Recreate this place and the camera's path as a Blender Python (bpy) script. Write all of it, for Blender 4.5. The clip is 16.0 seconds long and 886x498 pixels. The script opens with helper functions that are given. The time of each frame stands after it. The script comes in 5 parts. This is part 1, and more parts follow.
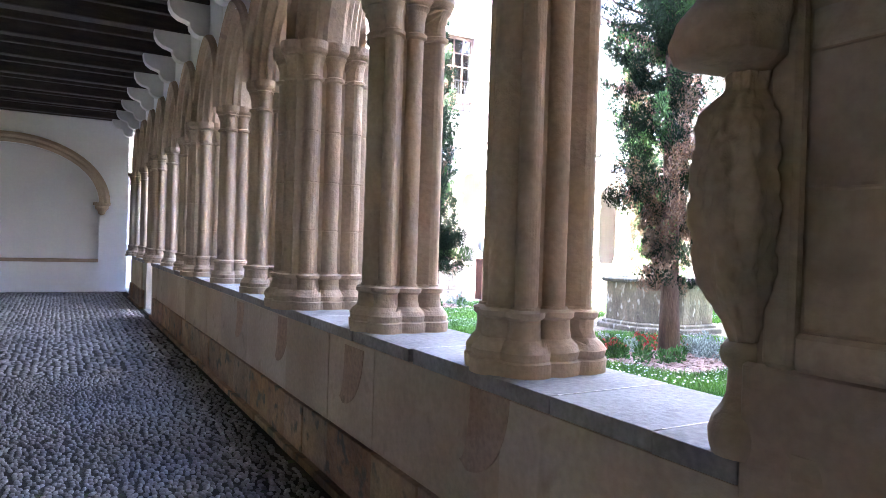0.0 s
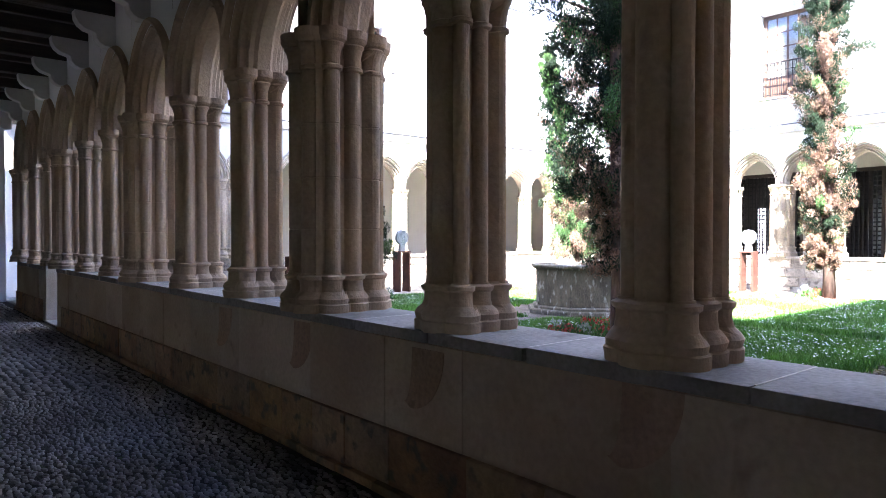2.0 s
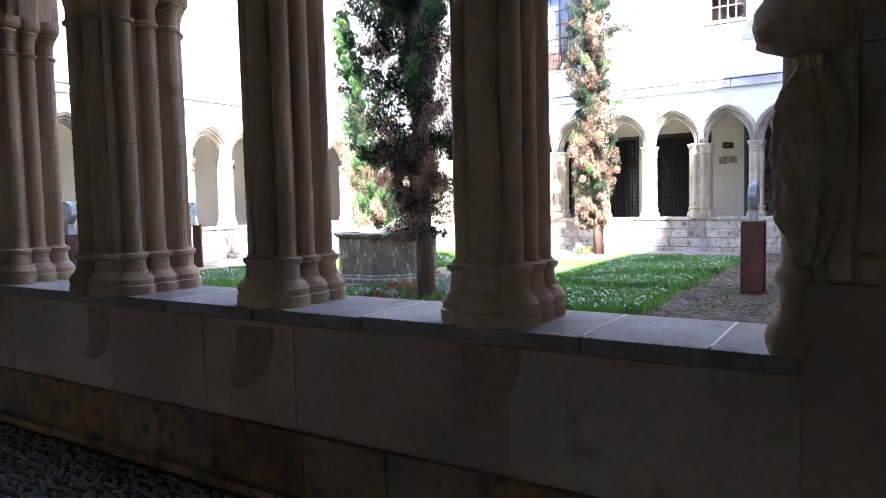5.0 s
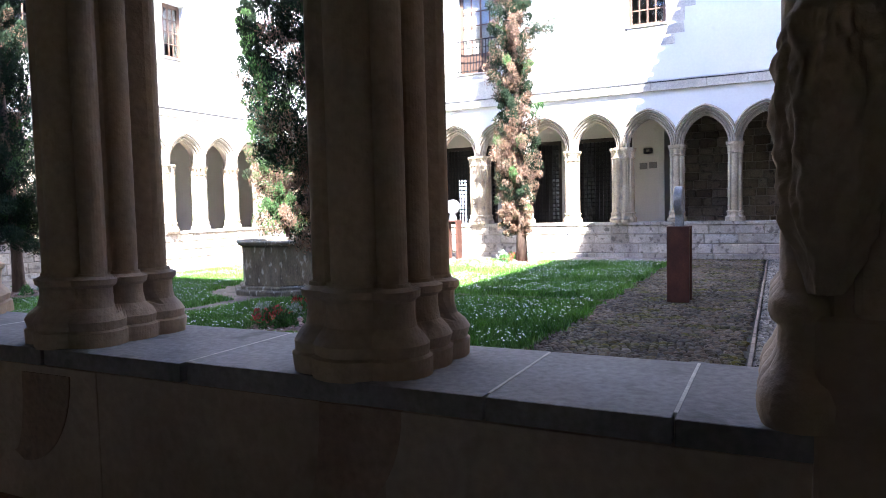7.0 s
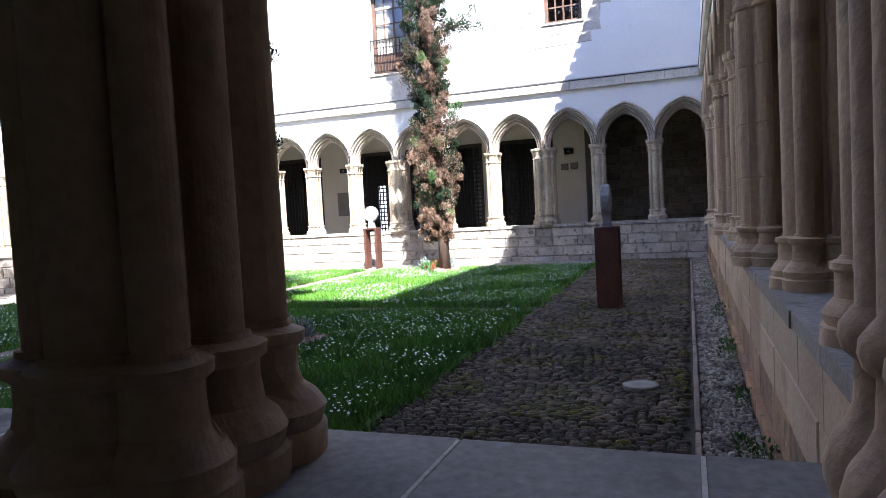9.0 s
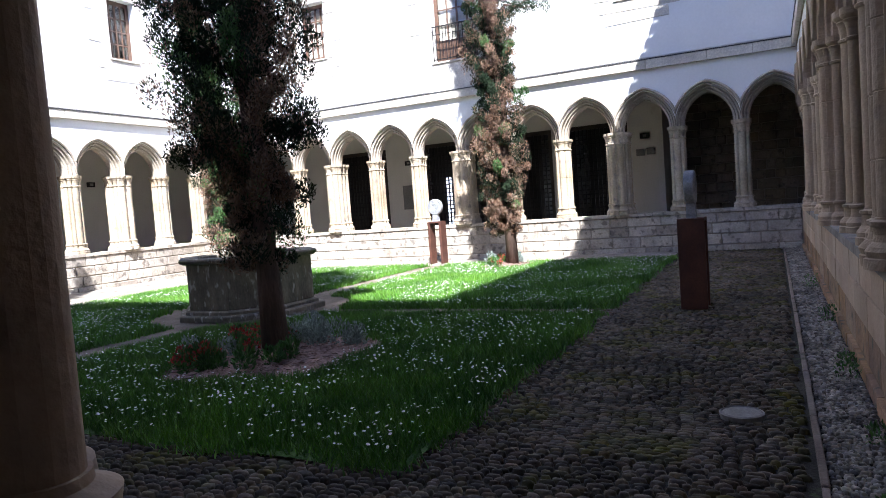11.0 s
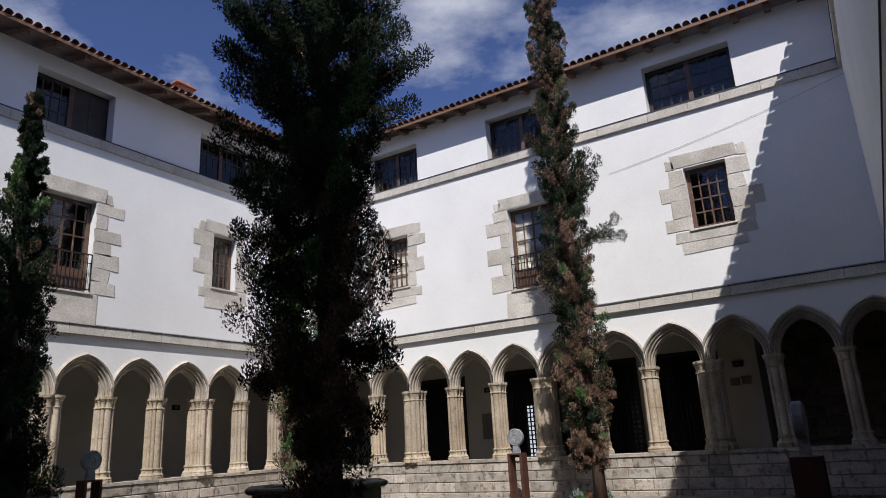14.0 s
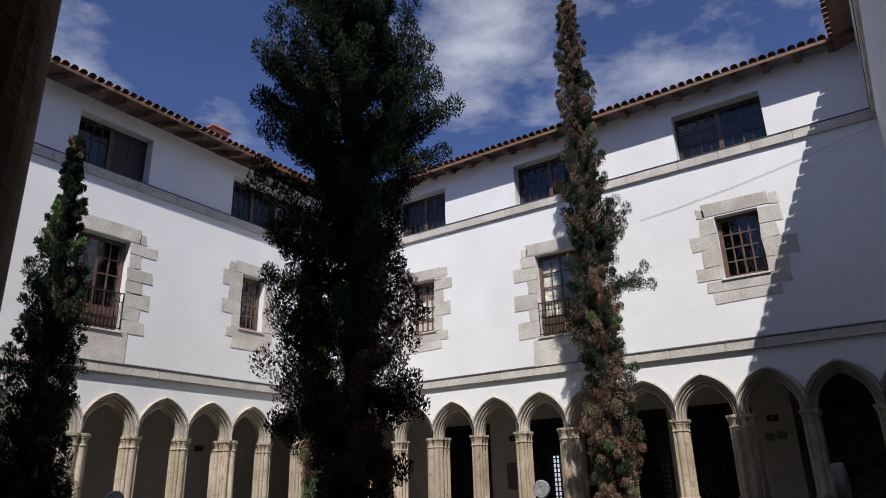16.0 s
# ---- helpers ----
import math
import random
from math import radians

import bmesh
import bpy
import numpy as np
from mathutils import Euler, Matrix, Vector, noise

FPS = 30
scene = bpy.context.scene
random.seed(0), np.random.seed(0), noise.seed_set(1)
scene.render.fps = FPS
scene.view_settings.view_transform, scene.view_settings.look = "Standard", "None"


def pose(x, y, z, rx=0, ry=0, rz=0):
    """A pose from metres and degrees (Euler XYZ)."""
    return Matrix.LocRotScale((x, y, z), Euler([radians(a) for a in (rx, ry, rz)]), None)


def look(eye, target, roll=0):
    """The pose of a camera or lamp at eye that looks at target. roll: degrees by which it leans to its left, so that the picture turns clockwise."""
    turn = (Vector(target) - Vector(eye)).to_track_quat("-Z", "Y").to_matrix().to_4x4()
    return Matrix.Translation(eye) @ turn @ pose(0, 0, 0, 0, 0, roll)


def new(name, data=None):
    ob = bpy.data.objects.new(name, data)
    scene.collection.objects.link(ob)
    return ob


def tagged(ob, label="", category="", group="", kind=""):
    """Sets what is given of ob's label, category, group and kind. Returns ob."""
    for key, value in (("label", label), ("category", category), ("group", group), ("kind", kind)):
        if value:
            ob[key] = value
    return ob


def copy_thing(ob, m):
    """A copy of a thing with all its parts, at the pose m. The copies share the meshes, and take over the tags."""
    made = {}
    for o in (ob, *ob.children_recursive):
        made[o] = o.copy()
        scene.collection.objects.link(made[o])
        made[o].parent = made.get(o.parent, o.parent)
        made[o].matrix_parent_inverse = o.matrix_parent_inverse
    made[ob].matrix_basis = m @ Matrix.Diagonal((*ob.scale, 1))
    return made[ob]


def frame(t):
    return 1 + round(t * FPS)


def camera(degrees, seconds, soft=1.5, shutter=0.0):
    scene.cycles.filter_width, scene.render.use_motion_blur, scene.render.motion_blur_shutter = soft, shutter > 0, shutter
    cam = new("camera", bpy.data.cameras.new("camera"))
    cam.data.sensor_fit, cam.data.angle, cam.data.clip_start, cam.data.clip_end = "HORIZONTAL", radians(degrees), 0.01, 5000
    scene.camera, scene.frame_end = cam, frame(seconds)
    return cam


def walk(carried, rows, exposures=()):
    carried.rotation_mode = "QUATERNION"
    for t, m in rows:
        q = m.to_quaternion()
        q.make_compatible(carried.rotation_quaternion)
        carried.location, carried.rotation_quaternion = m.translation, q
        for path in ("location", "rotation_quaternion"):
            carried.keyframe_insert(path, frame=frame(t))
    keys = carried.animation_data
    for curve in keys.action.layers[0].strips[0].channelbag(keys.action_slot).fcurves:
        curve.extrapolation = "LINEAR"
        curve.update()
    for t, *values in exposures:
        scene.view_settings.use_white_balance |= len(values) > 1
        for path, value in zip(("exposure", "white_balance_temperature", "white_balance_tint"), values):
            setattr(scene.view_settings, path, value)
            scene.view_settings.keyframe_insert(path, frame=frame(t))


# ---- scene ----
cam = camera(66.4, 16.0, soft=0.6)
PATH = [
    (0, (-1.511, -0.705, 1.549), (-0.526, 1.035, 1.534), 1.8),
    (0.5, (-1.734, -0.522, 1.514), (-0.613, 1.135, 1.523), -0.2),
    (1, (-1.984, -0.378, 1.552), (-0.729, 1.179, 1.554), 2.1),
    (1.5, (-2.256, -0.199, 1.597), (-0.944, 1.309, 1.54), -1.9),
    (2, (-2.377, 0.032, 1.56), (-1.09, 1.562, 1.525), -0.0),
    (2.5, (-2.484, 0.226, 1.556), (-1.164, 1.727, 1.595), 1.4),
    (3, (-2.581, 0.333, 1.597), (-1.114, 1.692, 1.562), -0.7),
    (5.5, (-2.368, 0.189, 1.538), (-0.661, 1.225, 1.431), -1.5),
    (6, (-2.147, 0.291, 1.522), (-0.398, 1.258, 1.432), -2.6),
    (6.5, (-1.912, 0.384, 1.52), (-0.105, 1.229, 1.377), -3.8),
    (7, (-1.618, 0.471, 1.525), (0.171, 1.357, 1.405), -1.4),
    (7.5, (-1.367, 0.595, 1.523), (0.498, 1.316, 1.476), -2.6),
    (8, (-1.157, 0.667, 1.515), (0.738, 1.299, 1.421), -3.9),
    (8.5, (-0.947, 0.637, 1.515), (0.929, 1.325, 1.416), -1.2),
    (9, (-0.732, 0.695, 1.504), (1.144, 1.381, 1.395), -3.1),
    (11.5, (0.124, 0.880, 1.540), (1.874, 1.847, 1.481), -3.7),
    (12, (0.174, 0.910, 1.510), (1.872, 1.967, 1.553), -2.9),
    (12.5, (0.224, 0.920, 1.510), (1.948, 1.914, 1.708), -2.9),
    (13, (0.254, 0.920, 1.520), (1.938, 1.931, 1.897), -2.8),
    (13.5, (0.269, 0.925, 1.530), (1.924, 1.944, 2.001), -2.8),
    (14, (0.269, 0.935, 1.535), (1.905, 1.947, 2.083), -3.2),
    (14.5, (0.269, 0.940, 1.555), (1.904, 1.916, 2.165), -3.1),
    (15, (0.269, 0.945, 1.570), (1.888, 1.916, 2.231), -1.9),
    (15.5, (0.264, 0.950, 1.575), (1.857, 1.959, 2.241), -2.1),
    (16, (0.254, 0.965, 1.600), (1.818, 2.015, 2.270), -1.6),
]
EXPOSURES = [(t, s, 5950 if t < 12 else 6400, 12) for t, s in ((0, 5.9), (0.5, 5.4), (1.0, 4.6), (1.5, 4.0), (2.5, 4.45), (3, 4.45), (5.5, 4.0), (6.5, 3.75), (7.5, 3.25), (9, 2.5), (11.5, 1.6), (12.5, 0.4), (13, 0.1), (16, -0.05))]
walk(cam, [(t, look(eye, target, roll)) for t, eye, target, roll in PATH], EXPOSURES)

# ---- light ----
SUN = Vector((0.69, 0.42, -1.0)).normalized()
sun_data = bpy.data.lights.new("sun", "SUN")
sun_data.energy, sun_data.angle, sun_data.color = 4.8, radians(0.4), (1.0, 0.965, 0.92)
sun = new("sun", sun_data)
sun.matrix_world = look((0, 0, 40), Vector((0, 0, 40)) + SUN)

world = bpy.data.worlds.new("sky")
scene.world = world
world.use_nodes = True
wn, wl = world.node_tree.nodes, world.node_tree.links
wn.clear()
w_out, w_bg, w_sky = wn.new("ShaderNodeOutputWorld"), wn.new("ShaderNodeBackground"), wn.new("ShaderNodeTexSky")
w_sky.sky_type, w_sky.sun_disc = "NISHITA", False
w_sky.sun_elevation, w_sky.sun_rotation = math.asin(-SUN.z), math.atan2(-SUN.x, -SUN.y)
w_sky.ozone_density, w_sky.dust_density, w_sky.air_density = 5.0, 0.1, 0.9
w_sky.altitude = 2600
w_co, w_n, w_r, w_mix = wn.new("ShaderNodeTexCoord"), wn.new("ShaderNodeTexNoise"), wn.new("ShaderNodeValToRGB"), wn.new("ShaderNodeMix")
w_map = wn.new("ShaderNodeMapping")
w_map.inputs["Scale"].default_value = (1.0, 1.0, 2.2)
w_map.inputs["Location"].default_value = (0.35, 0.1, 0.2)
w_n.inputs["Scale"].default_value, w_n.inputs["Detail"].default_value, w_n.inputs["Roughness"].default_value = 2.3, 9, 0.58
w_r.color_ramp.elements[0].position, w_r.color_ramp.elements[1].position = 0.49, 0.76
w_mix.data_type = "RGBA"
w_mix.inputs["B"].default_value = (6.5, 6.7, 7.2, 1)
wl.new(w_co.outputs["Generated"], w_map.inputs["Vector"])
wl.new(w_map.outputs["Vector"], w_n.inputs["Vector"])
wl.new(w_n.outputs["Fac"], w_r.inputs["Fac"])
wl.new(w_r.outputs["Color"], w_mix.inputs["Factor"])
w_tint = wn.new("ShaderNodeMix")
w_tint.data_type, w_tint.blend_type = "RGBA", "MULTIPLY"
w_tint.inputs["Factor"].default_value, w_tint.inputs["B"].default_value = 1.0, (0.87, 0.80, 0.94, 1)
wl.new(w_sky.outputs["Color"], w_tint.inputs["A"])
wl.new(w_tint.outputs["Result"], w_mix.inputs["A"])
wl.new(w_mix.outputs["Result"], w_bg.inputs["Color"])
wl.new(w_bg.outputs["Background"], w_out.inputs["Surface"])
w_bg.inputs["Strength"].default_value = 0.125


# ---- materials ----
def material(name, a, b, scale=3.0, rough=0.85, bump=0.25, fine=40.0, spots=None, spot_at=0.62, metal=0.0, contrast=0.8, spec=0.5, piece=0.0, island=0.0, stretch=(1, 1, 1), detail=6):
    """Two tones mixed by broad noise, with grain, fine relief, optional stains and a tone of its own for each piece."""
    m = bpy.data.materials.new(name)
    m.use_nodes = True
    n, l = m.node_tree.nodes, m.node_tree.links
    p = n["Principled BSDF"]
    p.inputs["Roughness"].default_value, p.inputs["Metallic"].default_value = rough, metal
    p.inputs["Specular IOR Level"].default_value = spec
    co, mp = n.new("ShaderNodeTexCoord"), n.new("ShaderNodeMapping")
    geo = n.new("ShaderNodeNewGeometry")
    mp.inputs["Scale"].default_value = stretch
    l.new(geo.outputs["Position"], mp.inputs["Vector"])
    big, small = n.new("ShaderNodeTexNoise"), n.new("ShaderNodeTexNoise")
    big.inputs["Scale"].default_value, big.inputs["Detail"].default_value = scale, detail
    small.inputs["Scale"].default_value, small.inputs["Detail"].default_value = fine, 5
    for t in (big, small):
        l.new(mp.outputs["Vector"], t.inputs["Vector"])
    ramp = n.new("ShaderNodeValToRGB")
    ramp.color_ramp.elements[0].position, ramp.color_ramp.elements[1].position = 0.32, 0.68
    ramp.color_ramp.elements[0].color, ramp.color_ramp.elements[1].color = (*a, 1), (*b, 1)
    l.new(big.outputs["Fac"], ramp.inputs["Fac"])
    colour = ramp.outputs["Color"]

    def mixed(kind, fac, x, y):
        k = n.new("ShaderNodeMix")
        k.data_type, k.blend_type = "RGBA", kind
        if isinstance(fac, float):
            k.inputs["Factor"].default_value = fac
        else:
            l.new(fac, k.inputs["Factor"])
        l.new(x, k.inputs["A"])
        if isinstance(y, tuple):
            k.inputs["B"].default_value = (*y, 1)
        else:
            l.new(y, k.inputs["B"])
        return k.outputs["Result"]

    grain = n.new("ShaderNodeValToRGB")
    grain.color_ramp.elements[0].position, grain.color_ramp.elements[1].position = 0.3, 0.7
    grain.color_ramp.elements[0].color, grain.color_ramp.elements[1].color = (0.72, 0.72, 0.72, 1), (1.12, 1.12, 1.12, 1)
    l.new(small.outputs["Fac"], grain.inputs["Fac"])
    colour = mixed("MULTIPLY", contrast, colour, grain.outputs["Color"])
    if spots:
        st, sr = n.new("ShaderNodeTexNoise"), n.new("ShaderNodeValToRGB")
        st.inputs["Scale"].default_value, st.inputs["Detail"].default_value = scale * 2.7, 8
        sr.color_ramp.elements[0].position, sr.color_ramp.elements[1].position = spot_at, spot_at + 0.1
        l.new(mp.outputs["Vector"], st.inputs["Vector"])
        l.new(st.outputs["Fac"], sr.inputs["Fac"])
        colour = mixed("MIX", sr.outputs["Color"], colour, spots)
    if piece or island:
        source = n.new("ShaderNodeObjectInfo").outputs["Random"] if piece else geo.outputs["Random Per Island"]
        hsv = n.new("ShaderNodeHueSaturation")
        amount = piece or island
        for key, lo, hi in (("Value", 1 - amount, 1 + amount), ("Saturation", 1 + amount * 0.6, 1 - amount * 0.6), ("Hue", 0.5 - amount * 0.03, 0.5 + amount * 0.03)):
            r = n.new("ShaderNodeMapRange")
            r.inputs["To Min"].default_value, r.inputs["To Max"].default_value = lo, hi
            if key != "Value":
                w = n.new("ShaderNodeMath")
                w.operation = "FRACT"
                w2 = n.new("ShaderNodeMath")
                w2.operation, w2.inputs[1].default_value = "MULTIPLY", 7.31 if key == "Hue" else 3.77
                l.new(source, w2.inputs[0])
                l.new(w2.outputs[0], w.inputs[0])
                l.new(w.outputs[0], r.inputs["Value"])
            else:
                l.new(source, r.inputs["Value"])
            l.new(r.outputs["Result"], hsv.inputs[key])
        l.new(colour, hsv.inputs["Color"])
        colour = hsv.outputs["Color"]
    l.new(colour, p.inputs["Base Color"])
    if bump:
        bp, add = n.new("ShaderNodeBump"), n.new("ShaderNodeMath")
        add.operation = "ADD"
        l.new(big.outputs["Fac"], add.inputs[0])
        l.new(small.outputs["Fac"], add.inputs[1])
        l.new(add.outputs[0], bp.inputs["Height"])
        bp.inputs["Strength"].default_value, bp.inputs["Distance"].default_value = bump, 0.02
        l.new(bp.outputs["Normal"], p.inputs["Normal"])
    return m


STONE = material("sandstone", (0.37, 0.268, 0.178), (0.49, 0.375, 0.26), 1.3, 0.9, 0.35, 34, (0.27, 0.205, 0.15), 0.63, contrast=0.5, piece=0.10)
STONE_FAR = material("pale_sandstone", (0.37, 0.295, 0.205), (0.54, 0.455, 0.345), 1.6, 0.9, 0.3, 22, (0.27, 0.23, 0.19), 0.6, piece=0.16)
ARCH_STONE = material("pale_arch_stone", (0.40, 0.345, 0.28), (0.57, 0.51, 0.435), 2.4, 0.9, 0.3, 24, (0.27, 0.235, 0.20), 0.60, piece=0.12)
ASHLAR = material("ashlar", (0.36, 0.265, 0.185), (0.47, 0.365, 0.265), 1.4, 0.92, 0.3, 30, (0.29, 0.21, 0.145), 0.6, contrast=0.45, piece=0.14)
# darker, browner ashlar for the lowest courses and the footing
ASHLAR_LOW = material("dark_brown_ashlar", (0.19, 0.115, 0.07), (0.33, 0.21, 0.12), 2.6, 0.9, 0.5, 26, (0.10, 0.085, 0.06), 0.55, piece=0.25)
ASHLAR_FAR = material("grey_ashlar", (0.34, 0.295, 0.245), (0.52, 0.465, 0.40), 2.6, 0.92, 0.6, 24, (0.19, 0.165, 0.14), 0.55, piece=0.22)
QUOIN = material("quoin_stone", (0.50, 0.46, 0.40), (0.66, 0.62, 0.56), 2.0, 0.9, 0.3, 26, (0.50, 0.37, 0.24), 0.68, piece=0.10)
MORTAR = material("lime_mortar", (0.34, 0.29, 0.23), (0.45, 0.39, 0.32), 5, 0.95, 0.3, 60)
JOINT = material("pale_lime_joint", (0.52, 0.47, 0.40), (0.66, 0.61, 0.53), 6, 0.95, 0.2, 60)
SLAB = material("grey_sill_stone", (0.215, 0.20, 0.183), (0.305, 0.285, 0.262), 2.1, 0.9, 0.22, 38, (0.155, 0.145, 0.13), 0.60, spec=0.2, piece=0.10)
PLASTER = material("white_plaster", (0.78, 0.775, 0.765), (0.84, 0.835, 0.825), 0.8, 0.92, 0.05, 18, (0.72, 0.705, 0.68), 0.70, contrast=0.12)
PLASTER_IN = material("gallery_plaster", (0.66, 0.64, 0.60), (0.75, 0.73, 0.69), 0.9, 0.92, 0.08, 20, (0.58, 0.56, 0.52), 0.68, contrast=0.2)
RUBBLE = material("rubble_stone", (0.18, 0.145, 0.11), (0.30, 0.245, 0.18), 2.4, 0.92, 0.6, 22, (0.12, 0.10, 0.08), 0.58, piece=0.25, island=0.25)
WOOD_DARK = material("dark_beam_wood", (0.035, 0.024, 0.018), (0.07, 0.048, 0.034), 3, 0.7, 0.3, 30, stretch=(1, 6, 6))
WOOD_EAVE = material("brown_rafter_wood", (0.16, 0.085, 0.05), (0.24, 0.13, 0.08), 3, 0.75, 0.3, 30)
WOOD_WIN = material("brown_window_wood", (0.10, 0.055, 0.035), (0.16, 0.09, 0.06), 5, 0.55, 0.2, 50)
# darker wood tone for the windows of the upper row
WOOD_UPPER = material("dark_upper_window_wood", (0.030, 0.020, 0.016), (0.055, 0.036, 0.028), 5, 0.55, 0.2, 50)
WOOD_DOOR = material("dark_door_wood", (0.025, 0.018, 0.013), (0.05, 0.036, 0.027), 4, 0.6, 0.2, 40)
ROOF_TILE = material("clay_roof_tile", (0.17, 0.085, 0.055), (0.30, 0.16, 0.105), 4, 0.9, 0.3, 30, (0.16, 0.12, 0.09), 0.58, island=0.2)
CHIMNEY_CLAY = material("red_brick_clay", (0.38, 0.15, 0.09), (0.50, 0.24, 0.15), 4, 0.9, 0.3, 30)
COBBLE = material("wet_dark_cobble", (0.050, 0.040, 0.029), (0.150, 0.118, 0.084), 0.8, 0.72, 0.3, 60, (0.078, 0.070, 0.024), 0.52, spec=0.22, island=0.5)
COBBLE_PIECE = material("dark_cobble", (0.050, 0.040, 0.029), (0.150, 0.118, 0.084), 0.8, 0.72, 0.3, 60, (0.078, 0.070, 0.024), 0.52, spec=0.22, piece=0.5)
GALLERY_COBBLE = material("gallery_pebble", (0.17, 0.155, 0.145), (0.31, 0.285, 0.26), 0.7, 0.6, 0.3, 60, island=0.3)
SOIL = material("dark_joint_soil", (0.018, 0.015, 0.010), (0.045, 0.037, 0.024), 3, 0.95, 0.6, 50, (0.05, 0.07, 0.02), 0.6)
KERB_STONE = material("brown_kerb_stone", (0.15, 0.115, 0.09), (0.25, 0.20, 0.16), 3, 0.9, 0.4, 40, (0.09, 0.08, 0.05), 0.6, piece=0.2)
PATCH = material("reddish_patch_stone", (0.30, 0.19, 0.125), (0.40, 0.27, 0.185), 3, 0.92, 0.35, 34, (0.22, 0.15, 0.10), 0.62, piece=0.12)
PEBBLE = material("drab_pebble", (0.12, 0.105, 0.085), (0.33, 0.295, 0.245), 4, 0.8, 0.2, 60, island=0.6)
EARTH = material("path_earth", (0.12, 0.095, 0.07), (0.22, 0.18, 0.14), 2.4, 0.95, 0.7, 35, (0.07, 0.075, 0.035), 0.6)
PAVING = material("worn_court_paving", (0.20, 0.175, 0.145), (0.32, 0.285, 0.24), 1.6, 0.92, 0.7, 26, (0.12, 0.105, 0.085), 0.58)
TURF = material("turf_soil", (0.03, 0.07, 0.008), (0.055, 0.12, 0.014), 4, 0.95, 0.6, 50)
GRASS = material("grass_blade", (0.052, 0.155, 0.012), (0.12, 0.28, 0.026), 1.2, 0.6, 0.0, 12, island=0.3)
DAISY = material("white_daisy", (0.75, 0.75, 0.72), (0.82, 0.82, 0.80), 9, 0.7, 0.0)
MULCH = material("bark_mulch", (0.17, 0.105, 0.082), (0.31, 0.21, 0.17), 7, 0.95, 0.6, 50, (0.40, 0.31, 0.26), 0.62, island=0.3)
LEAF_GREEN = material("cypress_green", (0.018, 0.030, 0.017), (0.036, 0.056, 0.031), 1.3, 0.9, 0.0, 9, spec=0.12, island=0.45)
LEAF_BRIGHT = material("fresh_cypress_green", (0.055, 0.115, 0.04), (0.11, 0.18, 0.07), 1.3, 0.9, 0.0, 9, spec=0.15, island=0.35)
LEAF_DEAD = material("dead_cypress_brown", (0.15, 0.092, 0.064), (0.29, 0.195, 0.142), 1.6, 0.95, 0.0, 9, spec=0.1, island=0.4)
LEAF_SILVER = material("silver_leaf", (0.22, 0.27, 0.24), (0.36, 0.42, 0.38), 3, 0.8, 0.0, 9, island=0.25)
LEAF_HERB = material("herb_leaf", (0.04, 0.11, 0.02), (0.08, 0.19, 0.04), 3, 0.6, 0.0, 9, island=0.3)
PETAL_RED = material("red_petal", (0.30, 0.03, 0.025), (0.48, 0.09, 0.06), 6, 0.6, 0.0, island=0.3)
BARK = material("cypress_bark", (0.075, 0.046, 0.034), (0.15, 0.095, 0.07), 5, 0.95, 0.8, 26, stretch=(3, 3, 0.6))
WELL_STONE = material("lichened_well_stone", (0.12, 0.105, 0.075), (0.24, 0.205, 0.15), 3, 0.95, 0.6, 26, (0.42, 0.40, 0.34), 0.58, stretch=(1.6, 1.6, 0.7), piece=0.1)
RUST = material("weathered_steel", (0.062, 0.022, 0.014), (0.11, 0.04, 0.023), 4, 0.75, 0.15, 45, (0.07, 0.03, 0.02), 0.62)
STELE = material("grey_carved_stone", (0.22, 0.23, 0.245), (0.36, 0.37, 0.385), 8, 0.85, 0.5, 40)
IRON = material("black_iron", (0.02, 0.02, 0.022), (0.04, 0.038, 0.036), 8, 0.5, 0.1, 50, metal=0.6)
DARK_GREY = material("dark_grey", (0.05, 0.05, 0.055), (0.09, 0.09, 0.095), 6, 0.6, 0.1)
MANHOLE = material("pale_concrete", (0.20, 0.19, 0.17), (0.29, 0.275, 0.25), 6, 0.85, 0.2, 50)
PLAQUE_GREY = material("grey_panel", (0.20, 0.20, 0.20), (0.25, 0.25, 0.245), 2, 0.6, 0.05)
# near-black: the gloom of unlit rooms is put into the colour
ROOM_SHADE = material("room_shade", (0.03, 0.028, 0.026), (0.05, 0.046, 0.042), 2, 0.9, 0.0)
CURTAIN = material("pale_blind", (0.42, 0.38, 0.32), (0.54, 0.49, 0.42), 3, 0.9, 0.1)

GLASS = bpy.data.materials.new("window_glass")
GLASS.use_nodes = True
_p = GLASS.node_tree.nodes["Principled BSDF"]
_p.inputs["Base Color"].default_value, _p.inputs["Roughness"].default_value = (0.85, 0.9, 0.92, 1), 0.03
_p.inputs["Transmission Weight"].default_value, _p.inputs["IOR"].default_value = 1.0, 1.45
# no lamp: emission stands in for daylight seen through the lattice
DAYLIGHT_GLOW = bpy.data.materials.new("far_window_daylight_glow")
DAYLIGHT_GLOW.use_nodes = True
_p = DAYLIGHT_GLOW.node_tree.nodes["Principled BSDF"]
_p.inputs["Emission Color"].default_value, _p.inputs["Emission Strength"].default_value = (0.85, 0.93, 1.0, 1), 0.7


# ---- helpers of this scene ----
def part(name, bm, mat, parent=None, label="", smooth=False):
    """Links a bmesh as one mesh object, under parent if given."""
    me = bpy.data.meshes.new(name)
    bmesh.ops.recalc_face_normals(bm, faces=bm.faces)
    bm.to_mesh(me)
    bm.free()
    me.materials.append(mat)
    if smooth:
        me.shade_smooth()
    ob = new(name, me)
    ob.parent = parent
    if label:
        ob["label"] = label
    return ob


